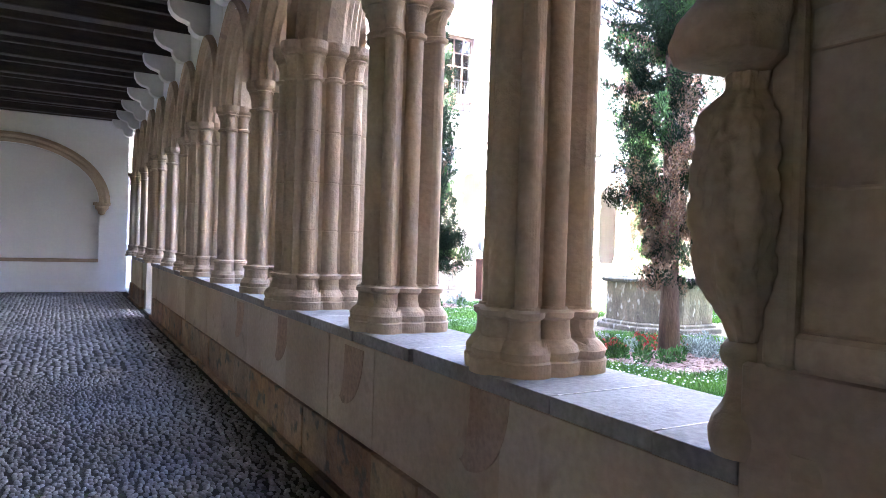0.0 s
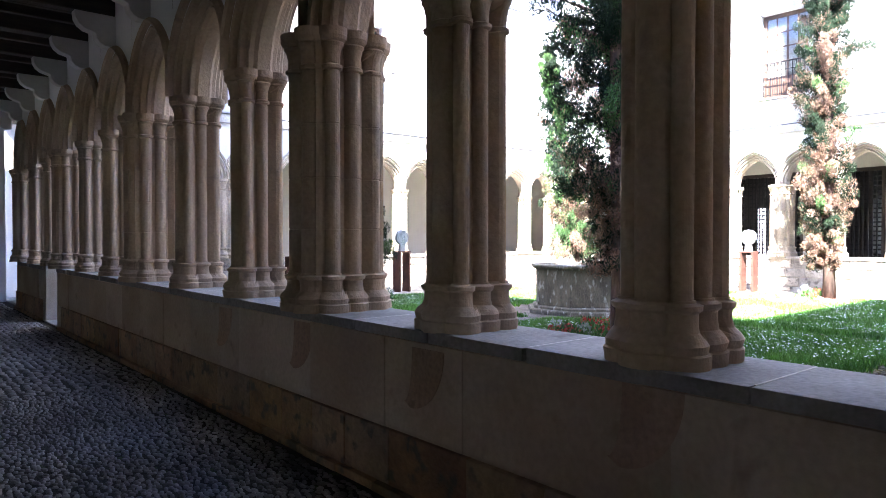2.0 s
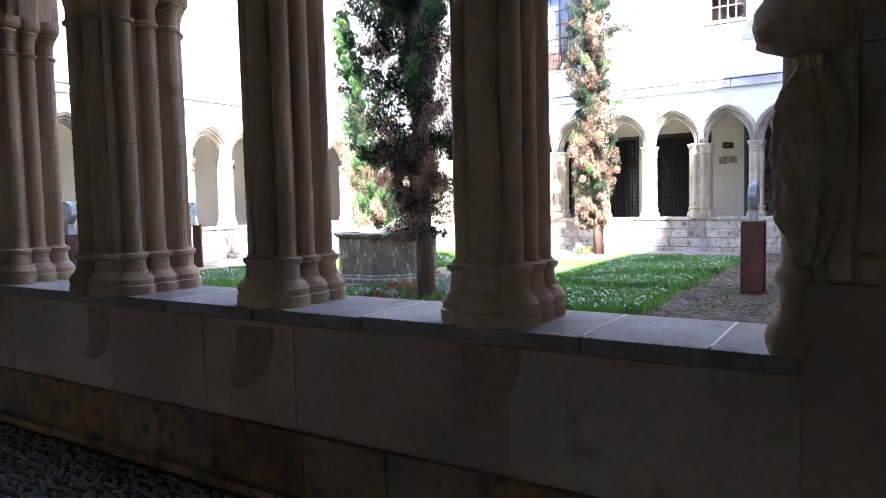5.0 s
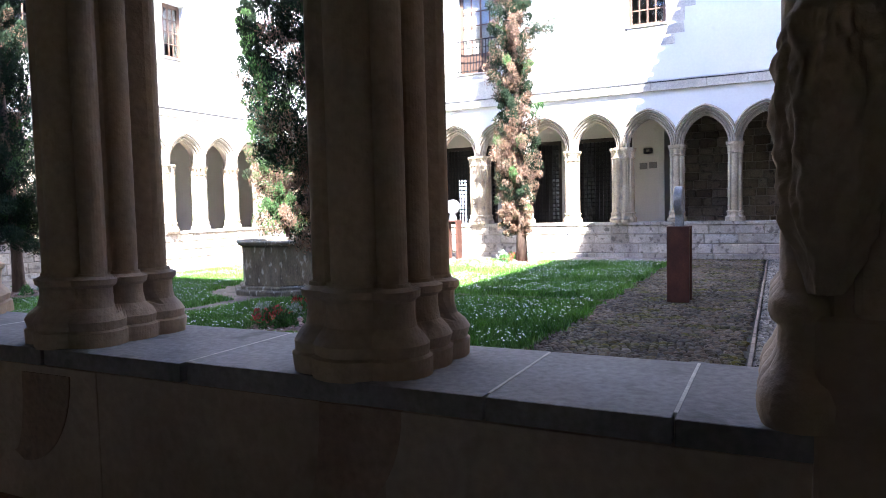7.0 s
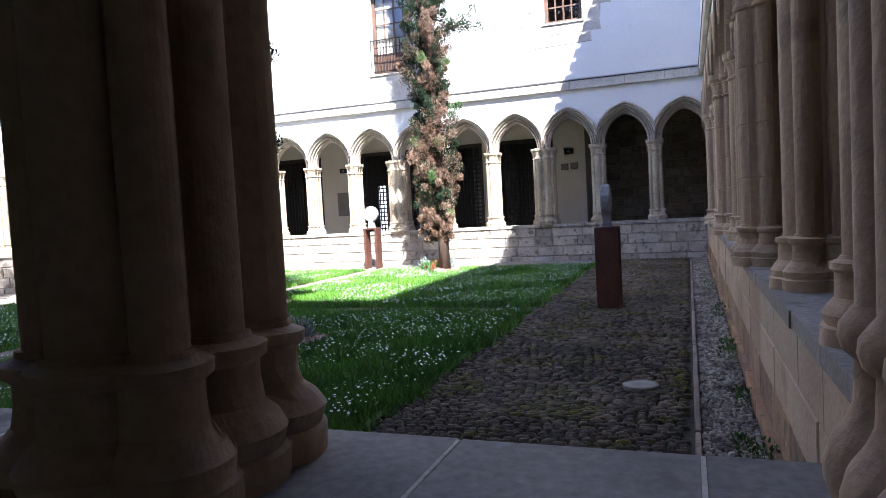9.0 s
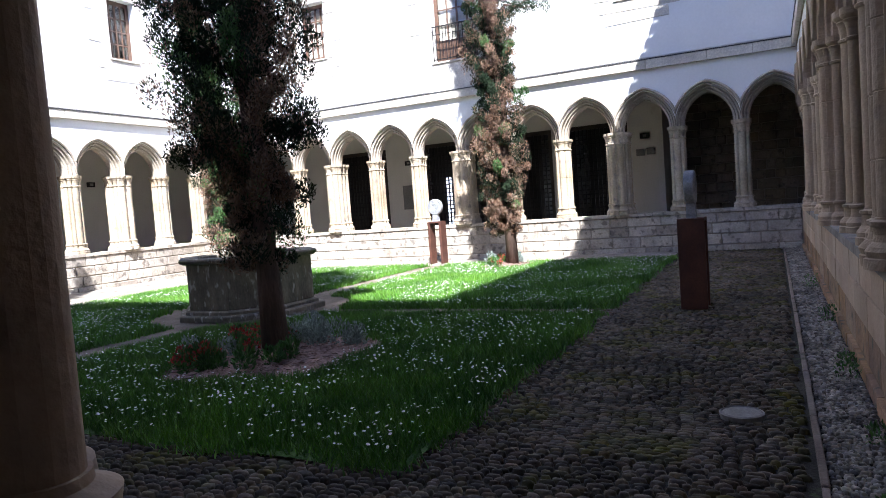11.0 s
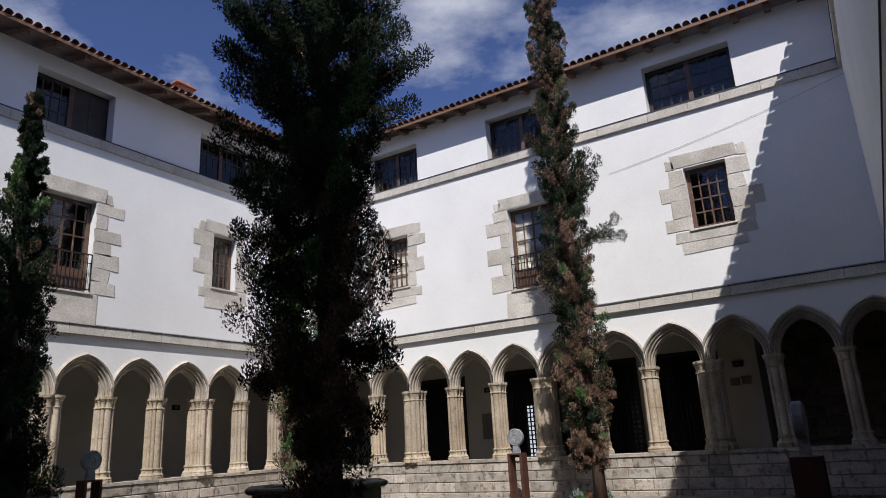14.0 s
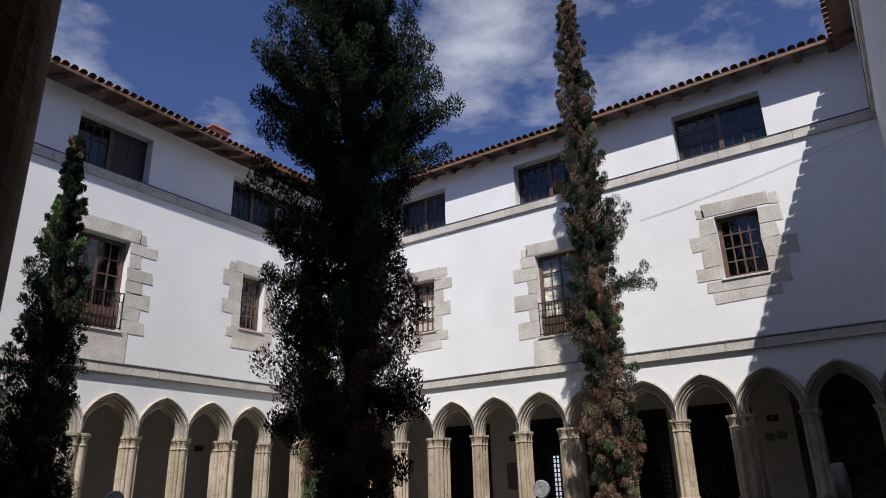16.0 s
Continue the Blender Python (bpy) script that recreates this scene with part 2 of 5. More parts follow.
def raw(name, verts, faces, mat, parent=None, smooth=False):
    me = bpy.data.meshes.new(name)
    me.from_pydata(verts, [], faces)
    me.update()
    me.materials.append(mat)
    if smooth:
        me.shade_smooth()
    ob = new(name, me)
    ob.parent = parent
    return ob


def thing(name, label, category, group="", m=None, kind=""):
    ob = new(name)
    ob.empty_display_size = 0.1
    if m is not None:
        ob.matrix_basis = m
    return tagged(ob, label, category, group, kind)


def box(bm, x0, x1, y0, y1, z0, z1, f=None):
    """A box into bm; f maps (u, v, z) to the world."""
    c = [(x, y, z) for x in (x0, x1) for y in (y0, y1) for z in (z0, z1)]
    v = [bm.verts.new(f(*p) if f else p) for p in c]
    for q in ((0, 1, 3, 2), (4, 6, 7, 5), (0, 4, 5, 1), (2, 3, 7, 6), (0, 2, 6, 4), (1, 5, 7, 3)):
        bm.faces.new([v[i] for i in q])
    return v


def boxes(*rows, f=None, bevel=0.0):
    bm = bmesh.new()
    for r in rows:
        box(bm, *r, f=f)
    if bevel:
        bmesh.ops.bevel(bm, geom=bm.edges[:], offset=bevel, segments=1, affect="EDGES", clamp_overlap=True)
    return bm


def lathe(profile, sides=24, wobble=0.0, seed=0):
    """A turned solid from (radius, z) rows."""
    bm, rings, rnd = bmesh.new(), [], random.Random(seed)
    for r, z in profile:
        rings.append([bm.verts.new(((r + rnd.uniform(-wobble, wobble)) * math.cos(2 * math.pi * i / sides), (r + rnd.uniform(-wobble, wobble)) * math.sin(2 * math.pi * i / sides), z)) for i in range(sides)])
    for a, b in zip(rings, rings[1:]):
        for i in range(sides):
            bm.faces.new((a[i], a[(i + 1) % sides], b[(i + 1) % sides], b[i]))
    bm.faces.new(rings[0][::-1])
    bm.faces.new(rings[-1])
    return bm


def loft(section, rows, n=72, wear=0.0, seed=0):
    """Rings of a star-shaped section(angle, growth) at (growth, z) rows."""
    bm, rings = bmesh.new(), []
    for k, (g, z) in enumerate(rows):
        ring = []
        for i in range(n):
            a = 2 * math.pi * i / n
            r = section(a, g)
            x, y = r * math.cos(a), r * math.sin(a)
            w = wear * noise.noise(Vector((x * 9 + seed, y * 9, z * 9))) if wear else 0
            ring.append(bm.verts.new((x * (1 + w), y * (1 + w), z + w * 0.1)))
        rings.append(ring)
    for a, b in zip(rings, rings[1:]):
        for i in range(n):
            bm.faces.new((a[i], a[(i + 1) % n], b[(i + 1) % n], b[i]))
    bm.faces.new(rings[0][::-1])
    bm.faces.new(rings[-1])
    return bm


def tube(points, radii, sides=8):
    """A tapered round bar along points, joined ring to ring."""
    bm, rings = bmesh.new(), []
    for i, p in enumerate(points):
        d = (Vector(points[min(i + 1, len(points) - 1)]) - Vector(points[max(i - 1, 0)])).normalized()
        e = d.orthogonal().normalized() if abs(d.z) < 0.9 else Vector((1, 0, 0)).cross(d).normalized()
        if rings:
            e = (old - d * old.dot(d)).normalized()
        old, g = e, d.cross(e)
        rings.append([bm.verts.new(Vector(p) + radii[i] * (e * math.cos(2 * math.pi * k / sides) + g * math.sin(2 * math.pi * k / sides))) for k in range(sides)])
    for a, b in zip(rings, rings[1:]):
        for k in range(sides):
            bm.faces.new((a[k], a[(k + 1) % sides], b[(k + 1) % sides], b[k]))
    bm.faces.new(rings[0][::-1])
    bm.faces.new(rings[-1])
    return bm


def structure(ob, label, category):
    return tagged(ob, label, category, kind="structure")


# ---- large structure ----
XW, XE, YS, YN, T = 0.56, 16.85, 0.30, 16.60, 0.56
GROUND, SILL, SPRING, CEIL = 0.08, 1.03, 3.02, 4.45
EAVE = 11.32


def f_west(u, v, z):
    return (XW - v, u, z)


def f_east(u, v, z):
    return (XE + v, u, z)


def f_north(u, v, z):
    return (u, YN + v, z)


def f_south(u, v, z):
    return (u, YS - v, z)


COLS = {"west": [0.23, 1.63, 2.98, 4.42, 5.81, 7.26, 8.70] + [0.23 + 1.42 * k for k in range(7, 13)], "east": [0.04 + 1.40 * k for k in range(13)],
        "north": [0.25 + 1.40 * k for k in range(13)], "south": [0.25 + 1.40 * k for k in range(13)]}
MAP = {"west": f_west, "east": f_east, "north": f_north, "south": f_south}

# ground sheet under all, gallery floors
structure(part("ground", boxes((-60, 80, -60, 80, -0.4, -0.02)), EARTH), "bare earth round the cloister", "ground")
gallery_floor = structure(part("floor", boxes((-5.2, 0.06, -4.4, 19.4, -0.1, 0.0)), SOIL), "dark pebble-laid gallery floor", "floor")
structure(part("floor_east", boxes((XE + 0.5, 21.2, -4.4, 21.0, -0.1, 0.02)), PAVING), "worn stone floor of the far gallery", "floor")
structure(part("floor_north", boxes((0.06, XE + 0.5, YN + 0.5, 21.0, -0.1, 0.02)), PAVING), "worn stone floor of the far gallery", "floor")
structure(part("floor_south", boxes((0.06, XE + 0.5, -4.4, YS - 0.5, -0.1, 0.02)), PAVING), "worn stone floor of the side gallery", "floor")
pavement = structure(part("pavement", boxes((XW - 0.1, XE + 0.1, YS - 0.1, YN + 0.1, -0.05, GROUND - 0.03)), SOIL), "dark soil bed of the cobbled court", "pavement")


# pointed arches
def arch_curve(off, steps=28, half=0.535, e=0.225, cap=0.70):
    r, pts = half + e + off, []
    top = math.acos(e / r)
    for i in range(steps + 1):
        a = top * i / steps
        pts.append((max(-cap, e - r * math.cos(a)), SPRING + r * math.sin(a)))
    return pts + [(-x, z) for x, z in pts[-2::-1]]


HALF = [(0.06, 0.0), (0.09, 0.021), (0.13, 0.028), (0.142, 0.049), (0.105, 0.06), (0.12, 0.076), (0.19, 0.081), (0.205, 0.105), (0.155, 0.121), (0.17, 0.136), (0.245, 0.142), (0.262, 0.166), (0.215, 0.185), (0.23, 0.199), (0.305, 0.202), (0.325, 0.231), (0.285, 0.263), (0.24, 0.271)]
PROFILE = [(-v, o) for v, o in HALF[::-1]] + HALF


def arch_mesh(profile):
    bm, rings = bmesh.new(), []
    for v, o in profile:
        rings.append([bm.verts.new((x, v, z)) for x, z in arch_curve(o)])
    for a, b in zip(rings, rings[1:]):
        for i in range(len(a) - 1):
            bm.faces.new((a[i], a[i + 1], b[i + 1], b[i]))
    return bm


def make_arch(mat, label):
    """A pointed arch: the rolls of its ring and a hood mould on either face."""
    root = thing("arch", label, "arch", "arcade arches")
    part("arch_ring", arch_mesh(PROFILE[4:-4]), mat, root)
    for rows in (PROFILE[:5], PROFILE[-5:]):
        part("hood_mould", arch_mesh(rows), mat, root)
    return root


def spandrel(bm, f, u, top, v0, v1, cap=0.70):
    """The wall over one arch, from its ring up to the height top."""
    low = arch_curve(0.18, cap=cap)
    for v in (v0, v1):
        a = [bm.verts.new(f(u + x, v, z)) for x, z in low]
        b = [bm.verts.new(f(u + x, v, top)) for x, z in low]
        for i in range(len(a) - 1):
            if abs(low[i][0] - low[i + 1][0]) > 1e-6:
                bm.faces.new((a[i], a[i + 1], b[i + 1], b[i]))


# clustered columns and piers
def section_of(circles, hx, hy):
    def section(a, g):
        c, s, best = math.cos(a), math.sin(a), 0
        for x, y, r in circles:
            r += g * 0.9
            b = x * c + y * s
            d = b * b - (x * x + y * y - r * r)
            if d >= 0:
                best = max(best, b + math.sqrt(d))
        return max(best, min((hx + 0.35 * g) / max(abs(c), 1e-6), (hy + 0.35 * g) / max(abs(s), 1e-6)))
    return section


SEC_COLUMN = section_of([(sx * 0.120, y, 0.046) for sx in (-1, 1) for y in (-0.145, 0, 0.145)] + [(0, 0.15, 0.085), (0, -0.15, 0.085)], 0.098, 0.175)
SEC_PIER = section_of([(sx * 0.215, y, 0.055) for sx in (-1, 1) for y in (-0.17, 0, 0.17)] + [(sx * 0.1, sy * 0.265, 0.07) for sx in (-1, 1) for sy in (-1, 1)], 0.195, 0.285)
BASE_ROWS = [(0.074, 1.025), (0.076, 1.085), (0.063, 1.092), (0.07, 1.125), (0.052, 1.15), (0.027, 1.175), (0.02, 1.215), (0.02, 1.25), (0.036, 1.262), (0.038, 1.283), (0.01, 1.294), (0.008, 1.305)]
CAP_ROWS = [(0.0, 2.735), (0.020, 2.745), (0.023, 2.765), (0.002, 2.777), (0.004, 2.84), (0.018, 2.895), (0.034, 2.918), (0.026, 2.93), (0.046, 2.945), (0.058, 2.965), (0.062, 3.022)]


def make_column(name, sec, mat, label, seed, joints, category="column"):
    root = thing(name, label, category, "arcade columns")
    part("base", loft(sec, BASE_ROWS, 128, 0.05, seed), mat, root, "worn moulded stone base")
    rows = [(0.0, 1.30)]
    for z in joints:
        rows += [(0.0, z - 0.006), (-0.006, z - 0.003), (-0.006, z + 0.003), (0.001, z + 0.006)]
    part("shaft", loft(sec, rows + [(0.0, 2.738)], 128, 0.008, seed), mat, root)
    part("capital", loft(sec, CAP_ROWS, 128, 0.015, seed), mat, root, "moulded capital with astragal ring")
    return root


near_col = make_column("column", SEC_COLUMN, STONE, "clustered sandstone column standing on the low arcade wall", 1, [])
near_pier = make_column("pier", SEC_PIER, STONE, "broad clustered sandstone pier on the low arcade wall", 2, [1.62, 1.98, 2.36], "pier")
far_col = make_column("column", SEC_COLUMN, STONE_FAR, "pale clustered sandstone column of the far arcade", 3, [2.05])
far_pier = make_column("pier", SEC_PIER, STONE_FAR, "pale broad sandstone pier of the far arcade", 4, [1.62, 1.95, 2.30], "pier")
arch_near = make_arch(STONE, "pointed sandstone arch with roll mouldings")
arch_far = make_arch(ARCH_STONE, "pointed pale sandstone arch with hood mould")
used = set()


def place(src, m):
    if src in used:
        return copy_thing(src, m)
    used.add(src)
    src.matrix_basis = m
    return src


for side in ("west", "east", "north", "south"):
    f, cols, near = MAP[side], COLS[side], side in ("west", "south")
    turn = 90 if side in ("west", "east") else 0
    for k, u in enumerate(cols):
        x, y, _ = f(u, T / 2, 0)
        if side in ("north", "south") and k in (0, 12):
            continue
        src = (near_pier if near else far_pier) if k % 3 == 0 and k else (near_col if near else far_col)
        place(src, pose(x, y, 0, rz=turn + (180 if k % 2 else 0)))
    for a, b in zip(cols, cols[1:]):
        x, y, _ = f((a + b) / 2, T / 2, 0)
        place(arch_near if near else arch_far, pose(x, y, 0, rz=turn))

# walls over the arches
for side in ("west", "east", "north", "south"):
    f, cols = MAP[side], COLS[side]
    bm = bmesh.new()
    for a, b in zip(cols, cols[1:]):
        spandrel(bm, f, (a + b) / 2, 4.7, 0.03, 0.53, (b - a) / 2)
    structure(part("spandrel_wall_" + side, bm, PLASTER), "white plastered wall over the arches", "wall")


def pierced(f, u0, u1, z0, z1, v0, v1, holes):
    """A wall with rectangular openings (u0, u1, z0, z1) that go through it."""
    us = sorted({u0, u1, *[h[0] for h in holes], *[h[1] for h in holes]})
    bm = bmesh.new()
    for a, b in zip(us, us[1:]):
        mid, z = (a + b) / 2, z0
        for h in sorted([h for h in holes if h[0] < mid < h[1]], key=lambda h: h[2]):
            box(bm, a, b, v0, v1, z, h[2], f)
            z = h[3]
        box(bm, a, b, v0, v1, z, z1, f)
    return bm


WIN = {"east": [("small", 3.07, 4.06, 6.16, 7.75), ("balcony", 7.66, 8.98, 5.45, 7.80), ("small", 12.47, 13.38, 6.16, 7.80),
                ("upper", 2.53, 4.70, 9.47, 10.78), ("upper", 7.38, 9.46, 9.47, 10.78), ("upper", 11.98, 13.90, 9.47, 10.78)],
       "north": [("small", 12.83, 13.70, 6.17, 7.80), ("balcony", 7.90, 9.26, 5.45, 7.78), ("small", 3.2, 4.1, 6.17, 7.80),
                 ("half", 7.50, 9.50, 9.47, 10.82), ("upper", 12.23, 14.2, 9.47, 10.82), ("upper", 2.8, 4.8, 9.47, 10.82)],
       "west": [], "south": []}
for side in ("west", "east", "north", "south"):
    f = MAP[side]
    lo, hi = (-0.3, 17.2) if side in ("west", "east") else (0.0, 17.45)
    structure(part("wall_" + side, pierced(f, lo, hi, 4.7, 11.25, 0.0, 0.55, [w[1:] for w in WIN[side]]), PLASTER), "white plastered upper wall of the cloister", "wall")
    lo, hi = (YS, YN) if side in ("west", "east") else (XW, XE)
    for z0, z1, n in ((4.43, 4.64, "lower"), (9.20, 9.44, "upper")):
        course = structure(part("string_course_" + side, boxes((lo, hi, 0.004, 0.03, z0, z1), f=f), MORTAR), "stone string course across the white wall", "trim")
        u, r = lo + 0.07, random.Random(side + n)
        while u < hi - 0.1:
            w = min(r.uniform(0.7, 1.5), hi - 0.07 - u)
            part("string_stone", boxes((u + 0.004, u + w - 0.004, -0.07, 0.004, z0, z1), f=f, bevel=0.006), QUOIN, course)
            u += w
        # thin dark line on top of the course
        part("flashing", boxes((lo + 0.07, hi - 0.07, -0.085, 0.0, z1, z1 + 0.022), f=f), DARK_GREY, course, "thin dark strip along the top of the course")


# windows
def window(side, kind, u0, u1, z0, z1, n):
    f, r = MAP[side], random.Random(n * 7 + 1)
    w, h = u1 - u0, z1 - z0
    root = thing("window_%d" % n, {"small": "small-paned brown wooden window in a stone surround", "balcony": "tall brown balcony window with iron railing and stone surround",
                 "upper": "wide brown timber window under the eaves", "half": "wide brown timber window under the eaves, half boarded"}[kind], "window", kind="structure")
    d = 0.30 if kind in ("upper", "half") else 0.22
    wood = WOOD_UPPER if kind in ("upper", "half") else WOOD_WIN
    fr = [(u0, u0 + 0.055, d, d + 0.07, z0, z1), (u1 - 0.055, u1, d, d + 0.07, z0, z1), (u0 + 0.055, u1 - 0.055, d, d + 0.07, z1 - 0.06, z1), (u0 + 0.055, u1 - 0.055, d, d + 0.07, z0, z0 + 0.06)]
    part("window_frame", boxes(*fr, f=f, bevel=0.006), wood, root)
    sashes = 4 if kind in ("upper", "half") else 2
    rows = {"small": 4, "balcony": 4, "upper": 3, "half": 3}[kind]
    cols = 2
    sw = (w - 0.11) / sashes
    if sashes == 4:
        part("mullion", boxes(((u0 + u1) / 2 - 0.06, (u0 + u1) / 2 + 0.06, d - 0.02, d + 0.004, z0 + 0.06, z1 - 0.06), f=f, bevel=0.006), WOOD_WIN, root)
    for s in range(sashes):
        a, b = u0 + 0.055 + s * sw, u0 + 0.055 + (s + 1) * sw
        g = 0.045 if s % 2 == 0 else 0.02
        if kind == "half" and s >= 2:
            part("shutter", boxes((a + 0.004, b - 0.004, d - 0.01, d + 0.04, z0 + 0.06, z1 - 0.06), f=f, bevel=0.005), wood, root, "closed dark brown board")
            continue
        za = z0 + 0.06 + (0.55 if kind == "balcony" else 0)
        bars = [(a + 0.003, a + g, d + 0.005, d + 0.055, z0 + 0.06, z1 - 0.06), (b - 0.065 + g, b - 0.003, d + 0.005, d + 0.055, z0 + 0.06, z1 - 0.06),
                (a + g, b - 0.065 + g, d + 0.005, d + 0.055, z0 + 0.06, z0 + 0.11), (a + g, b - 0.065 + g, d + 0.005, d + 0.055, z1 - 0.11, z1 - 0.06)]
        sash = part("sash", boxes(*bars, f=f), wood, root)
        if kind == "balcony":
            part("lower_panel", boxes((a + g, b - 0.065 + g, d + 0.015, d + 0.045, z0 + 0.11, za), f=f), wood, sash)
        else:
            za = z0 + 0.11
        ua, ub, zb = a + g, b - 0.065 + g, z1 - 0.11
        for i in range(1, rows):
            z = za + (zb - za) * i / rows
            part("glazing_bar", boxes((ua, ub, d + 0.012, d + 0.045, z - 0.016, z + 0.016), f=f), wood, sash)
        for i in range(1, cols):
            u = ua + (ub - ua) * i / cols
            part("glazing_bar", boxes((u - 0.016, u + 0.016, d + 0.010, d + 0.047, za, zb), f=f), wood, sash)
        pane = part("pane", boxes((ua, ub, d + 0.026, d + 0.030, za, zb), f=f), GLASS, sash)
        pane.visible_shadow = False
    part("sill", boxes((u0 - 0.05, u1 + 0.05, -0.05, d, z0 - 0.05, z0), f=f, bevel=0.008), wood if kind in ("upper", "half") else QUOIN, root)
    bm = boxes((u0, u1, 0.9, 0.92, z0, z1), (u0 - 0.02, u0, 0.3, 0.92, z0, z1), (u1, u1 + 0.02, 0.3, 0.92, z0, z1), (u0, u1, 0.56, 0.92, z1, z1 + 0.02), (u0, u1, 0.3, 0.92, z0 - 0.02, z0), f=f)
    part("room_behind", bm, ROOM_SHADE, root, "room behind the panes, its shade put into a near-black colour")
    if n in (2, 3):
        part("blind", boxes((u0 + 0.1, u1 - 0.1, d + 0.07, d + 0.075, z0 + 0.08, z1 - 0.08), f=f), CURTAIN, root, "cream blind behind the glass")
    if kind in ("small", "balcony"):
        # stones of the surround, toothed into the plaster
        def stone(a, b, c, e):
            bm = boxes((a, b, -0.014, 0.0, c, e), f=f)
            for v in bm.verts:
                j = Vector([r.uniform(-0.03, 0.03) for _ in range(3)])
                j[0 if side in ("west", "east") else 1] = 0
                v.co += j
            part("surround_stone", bm, QUOIN, root)
        z, i = z0, 0
        while z < z1 - 0.05:
            hgt = min(r.uniform(0.30, 0.46), z1 - z)
            for sgn in (-1, 1):
                out = (0.62 if (i + (sgn > 0)) % 2 else 0.34) + r.uniform(-0.10, 0.12)
                e = u0 if sgn < 0 else u1
                stone(min(e, e + sgn * out), max(e, e + sgn * out), z + 0.003, z + hgt - 0.003)
            z, i = z + hgt, i + 1
        stone(u0 - 0.28, u1 + 0.25, z1 + 0.02, z1 + 0.36)
        for a, b, t in ((u0 - 0.45, u0 - 0.3, 0.3), (u1 + 0.27, u1 + 0.4, 0.25)):
            stone(a - 0.05, b, z1 + 0.02, z1 + t)
        if kind == "small":
            stone(u0 - 0.45, u1 + 0.4, z0 - 0.3, z0 - 0.03)
            stone(u0 - 0.22, u1 + 0.3, z0 - 0.58, z0 - 0.32)
        else:
            stone(u0 - 0.05, u1 + 0.22, z0 - 0.78, z0 - 0.05)
            stone(u0 - 0.4, u0 - 0.08, z0 - 0.4, z0 - 0.05)
            rail = part("railing", boxes((u0 + 0.01, u1 - 0.01, -0.03, -0.005, z0 + 0.93, z0 + 0.955), (u0 + 0.01, u1 - 0.01, -0.03, -0.005, z0 + 0.06, z0 + 0.08), (u0 + 0.01, u1 - 0.01, -0.03, -0.005, z0 + 0.72, z0 + 0.735), f=f), IRON, root, "black iron railing")
            m = int(w / 0.10)
            for i in range(m + 1):
                u = u0 + 0.02 + (w - 0.04) * i / m
                part("baluster", boxes((u - 0.008, u + 0.008, -0.026, -0.01, z0 + 0.03, z0 + 0.93), f=f), IRON, rail)


count = 0
for side in ("east", "north"):
    for row in WIN[side]:
        count += 1
        window(side, *row, count)

# roofs: rafters, boarding, tiles
OVER = {"west": 0.85, "east": 0.58, "north": 0.88, "south": 0.40}
for side in ("west", "east", "north", "south"):
    f, o = MAP[side], OVER[side]
    lo, hi = (-4.0, 20.6) if side in ("west", "east") else (-4.0, 21.0)
    rise = 0.32

    def slope(v):
        return EAVE - 0.16 + (v + o) * rise

    roof = structure(new("roof_" + side), "clay-tiled roof with timber eaves", "roof")
    bm = bmesh.new()
    for v, w in ((-o, 4.6),):
        c = [f(lo, v, slope(v)), f(hi, v, slope(v)), f(hi, w, slope(w)), f(lo, w, slope(w))]
        top = [(p[0], p[1], p[2] + 0.05) for p in c]
        vs = [bm.verts.new(p) for p in c + top]
        for q in ((0, 1, 2, 3), (4, 7, 6, 5), (0, 4, 5, 1), (2, 6, 7, 3), (1, 5, 6, 2), (0, 3, 7, 4)):
            bm.faces.new([vs[i] for i in q])
    part("roof_boarding", bm, WOOD_EAVE, roof, "brown boarding under the tiles")
    a, b = ((YS, YN) if side in ("west", "east") else (XW, XE))
    u = a + 0.5
    while u < b:
        bm = boxes((u - 0.075, u + 0.075, -o + 0.12, 0.5, -0.05, 0.14), bevel=0.012)
        for v in bm.verts:
            p = v.co.copy()
            z = slope(p.y) - 0.16 + p.z
            if p.y < -o + 0.2 and p.z < 0.05:
                z += 0.05
            v.co = Vector(f(p.x, p.y, z))
        if side in ("east", "north"):
            part("rafter", bm, WOOD_EAVE, roof)
        else:
            bm.free()
        u += 0.72
    if side in ("east", "north", "south", "west"):
        part("eave_board", boxes((lo, hi, -o - 0.02, -o, slope(-o) - 0.03, slope(-o) + 0.05), f=f), WOOD_EAVE, roof)
        verts, faces = [], []
        r = random.Random(side)
        u = lo
        rows = 7 if side in ("east", "north") else 3
        lip = 0.07 if side in ("east", "north") else 0.12
        while u < hi:
            for j in range(rows):
                v0, v1 = -o - lip + j * 0.36 + r.uniform(-0.012, 0.012), -o - lip + (j + 1) * 0.36 + 0.05
                base = len(verts)
                for v, rad, lift in ((v0, 0.092, 0.045), (v1, 0.072, 0.0)):
                    for i in range(7):
                        g = math.pi * i / 6
                        verts.append(f(u + rad * math.cos(g), v, slope(v) + 0.05 + lift + rad * math.sin(g)))
                for i in range(6):
                    faces.append((base + i, base + i + 1, base + 8 + i, base + 7 + i))
            u += 0.215
        tagged(raw("roof_tiles", verts, faces, ROOF_TILE, roof, True), kind="stuff")

ch = thing("chimney", "small red clay chimney on the tiled roof", "chimney", m=pose(12.45, 18.0, 0))
part("stack", boxes((-0.3, 0.3, -0.25, 0.25, 12.0, 12.85), bevel=0.02), CHIMNEY_CLAY, ch)
part("cap", boxes((-0.38, 0.38, -0.33, 0.33, 12.85, 12.92), bevel=0.015), CHIMNEY_CLAY, ch)
part("vent_hood", boxes((-0.22, 0.22, -0.18, 0.18, 12.92, 13.05), bevel=0.03), CHIMNEY_CLAY, ch)

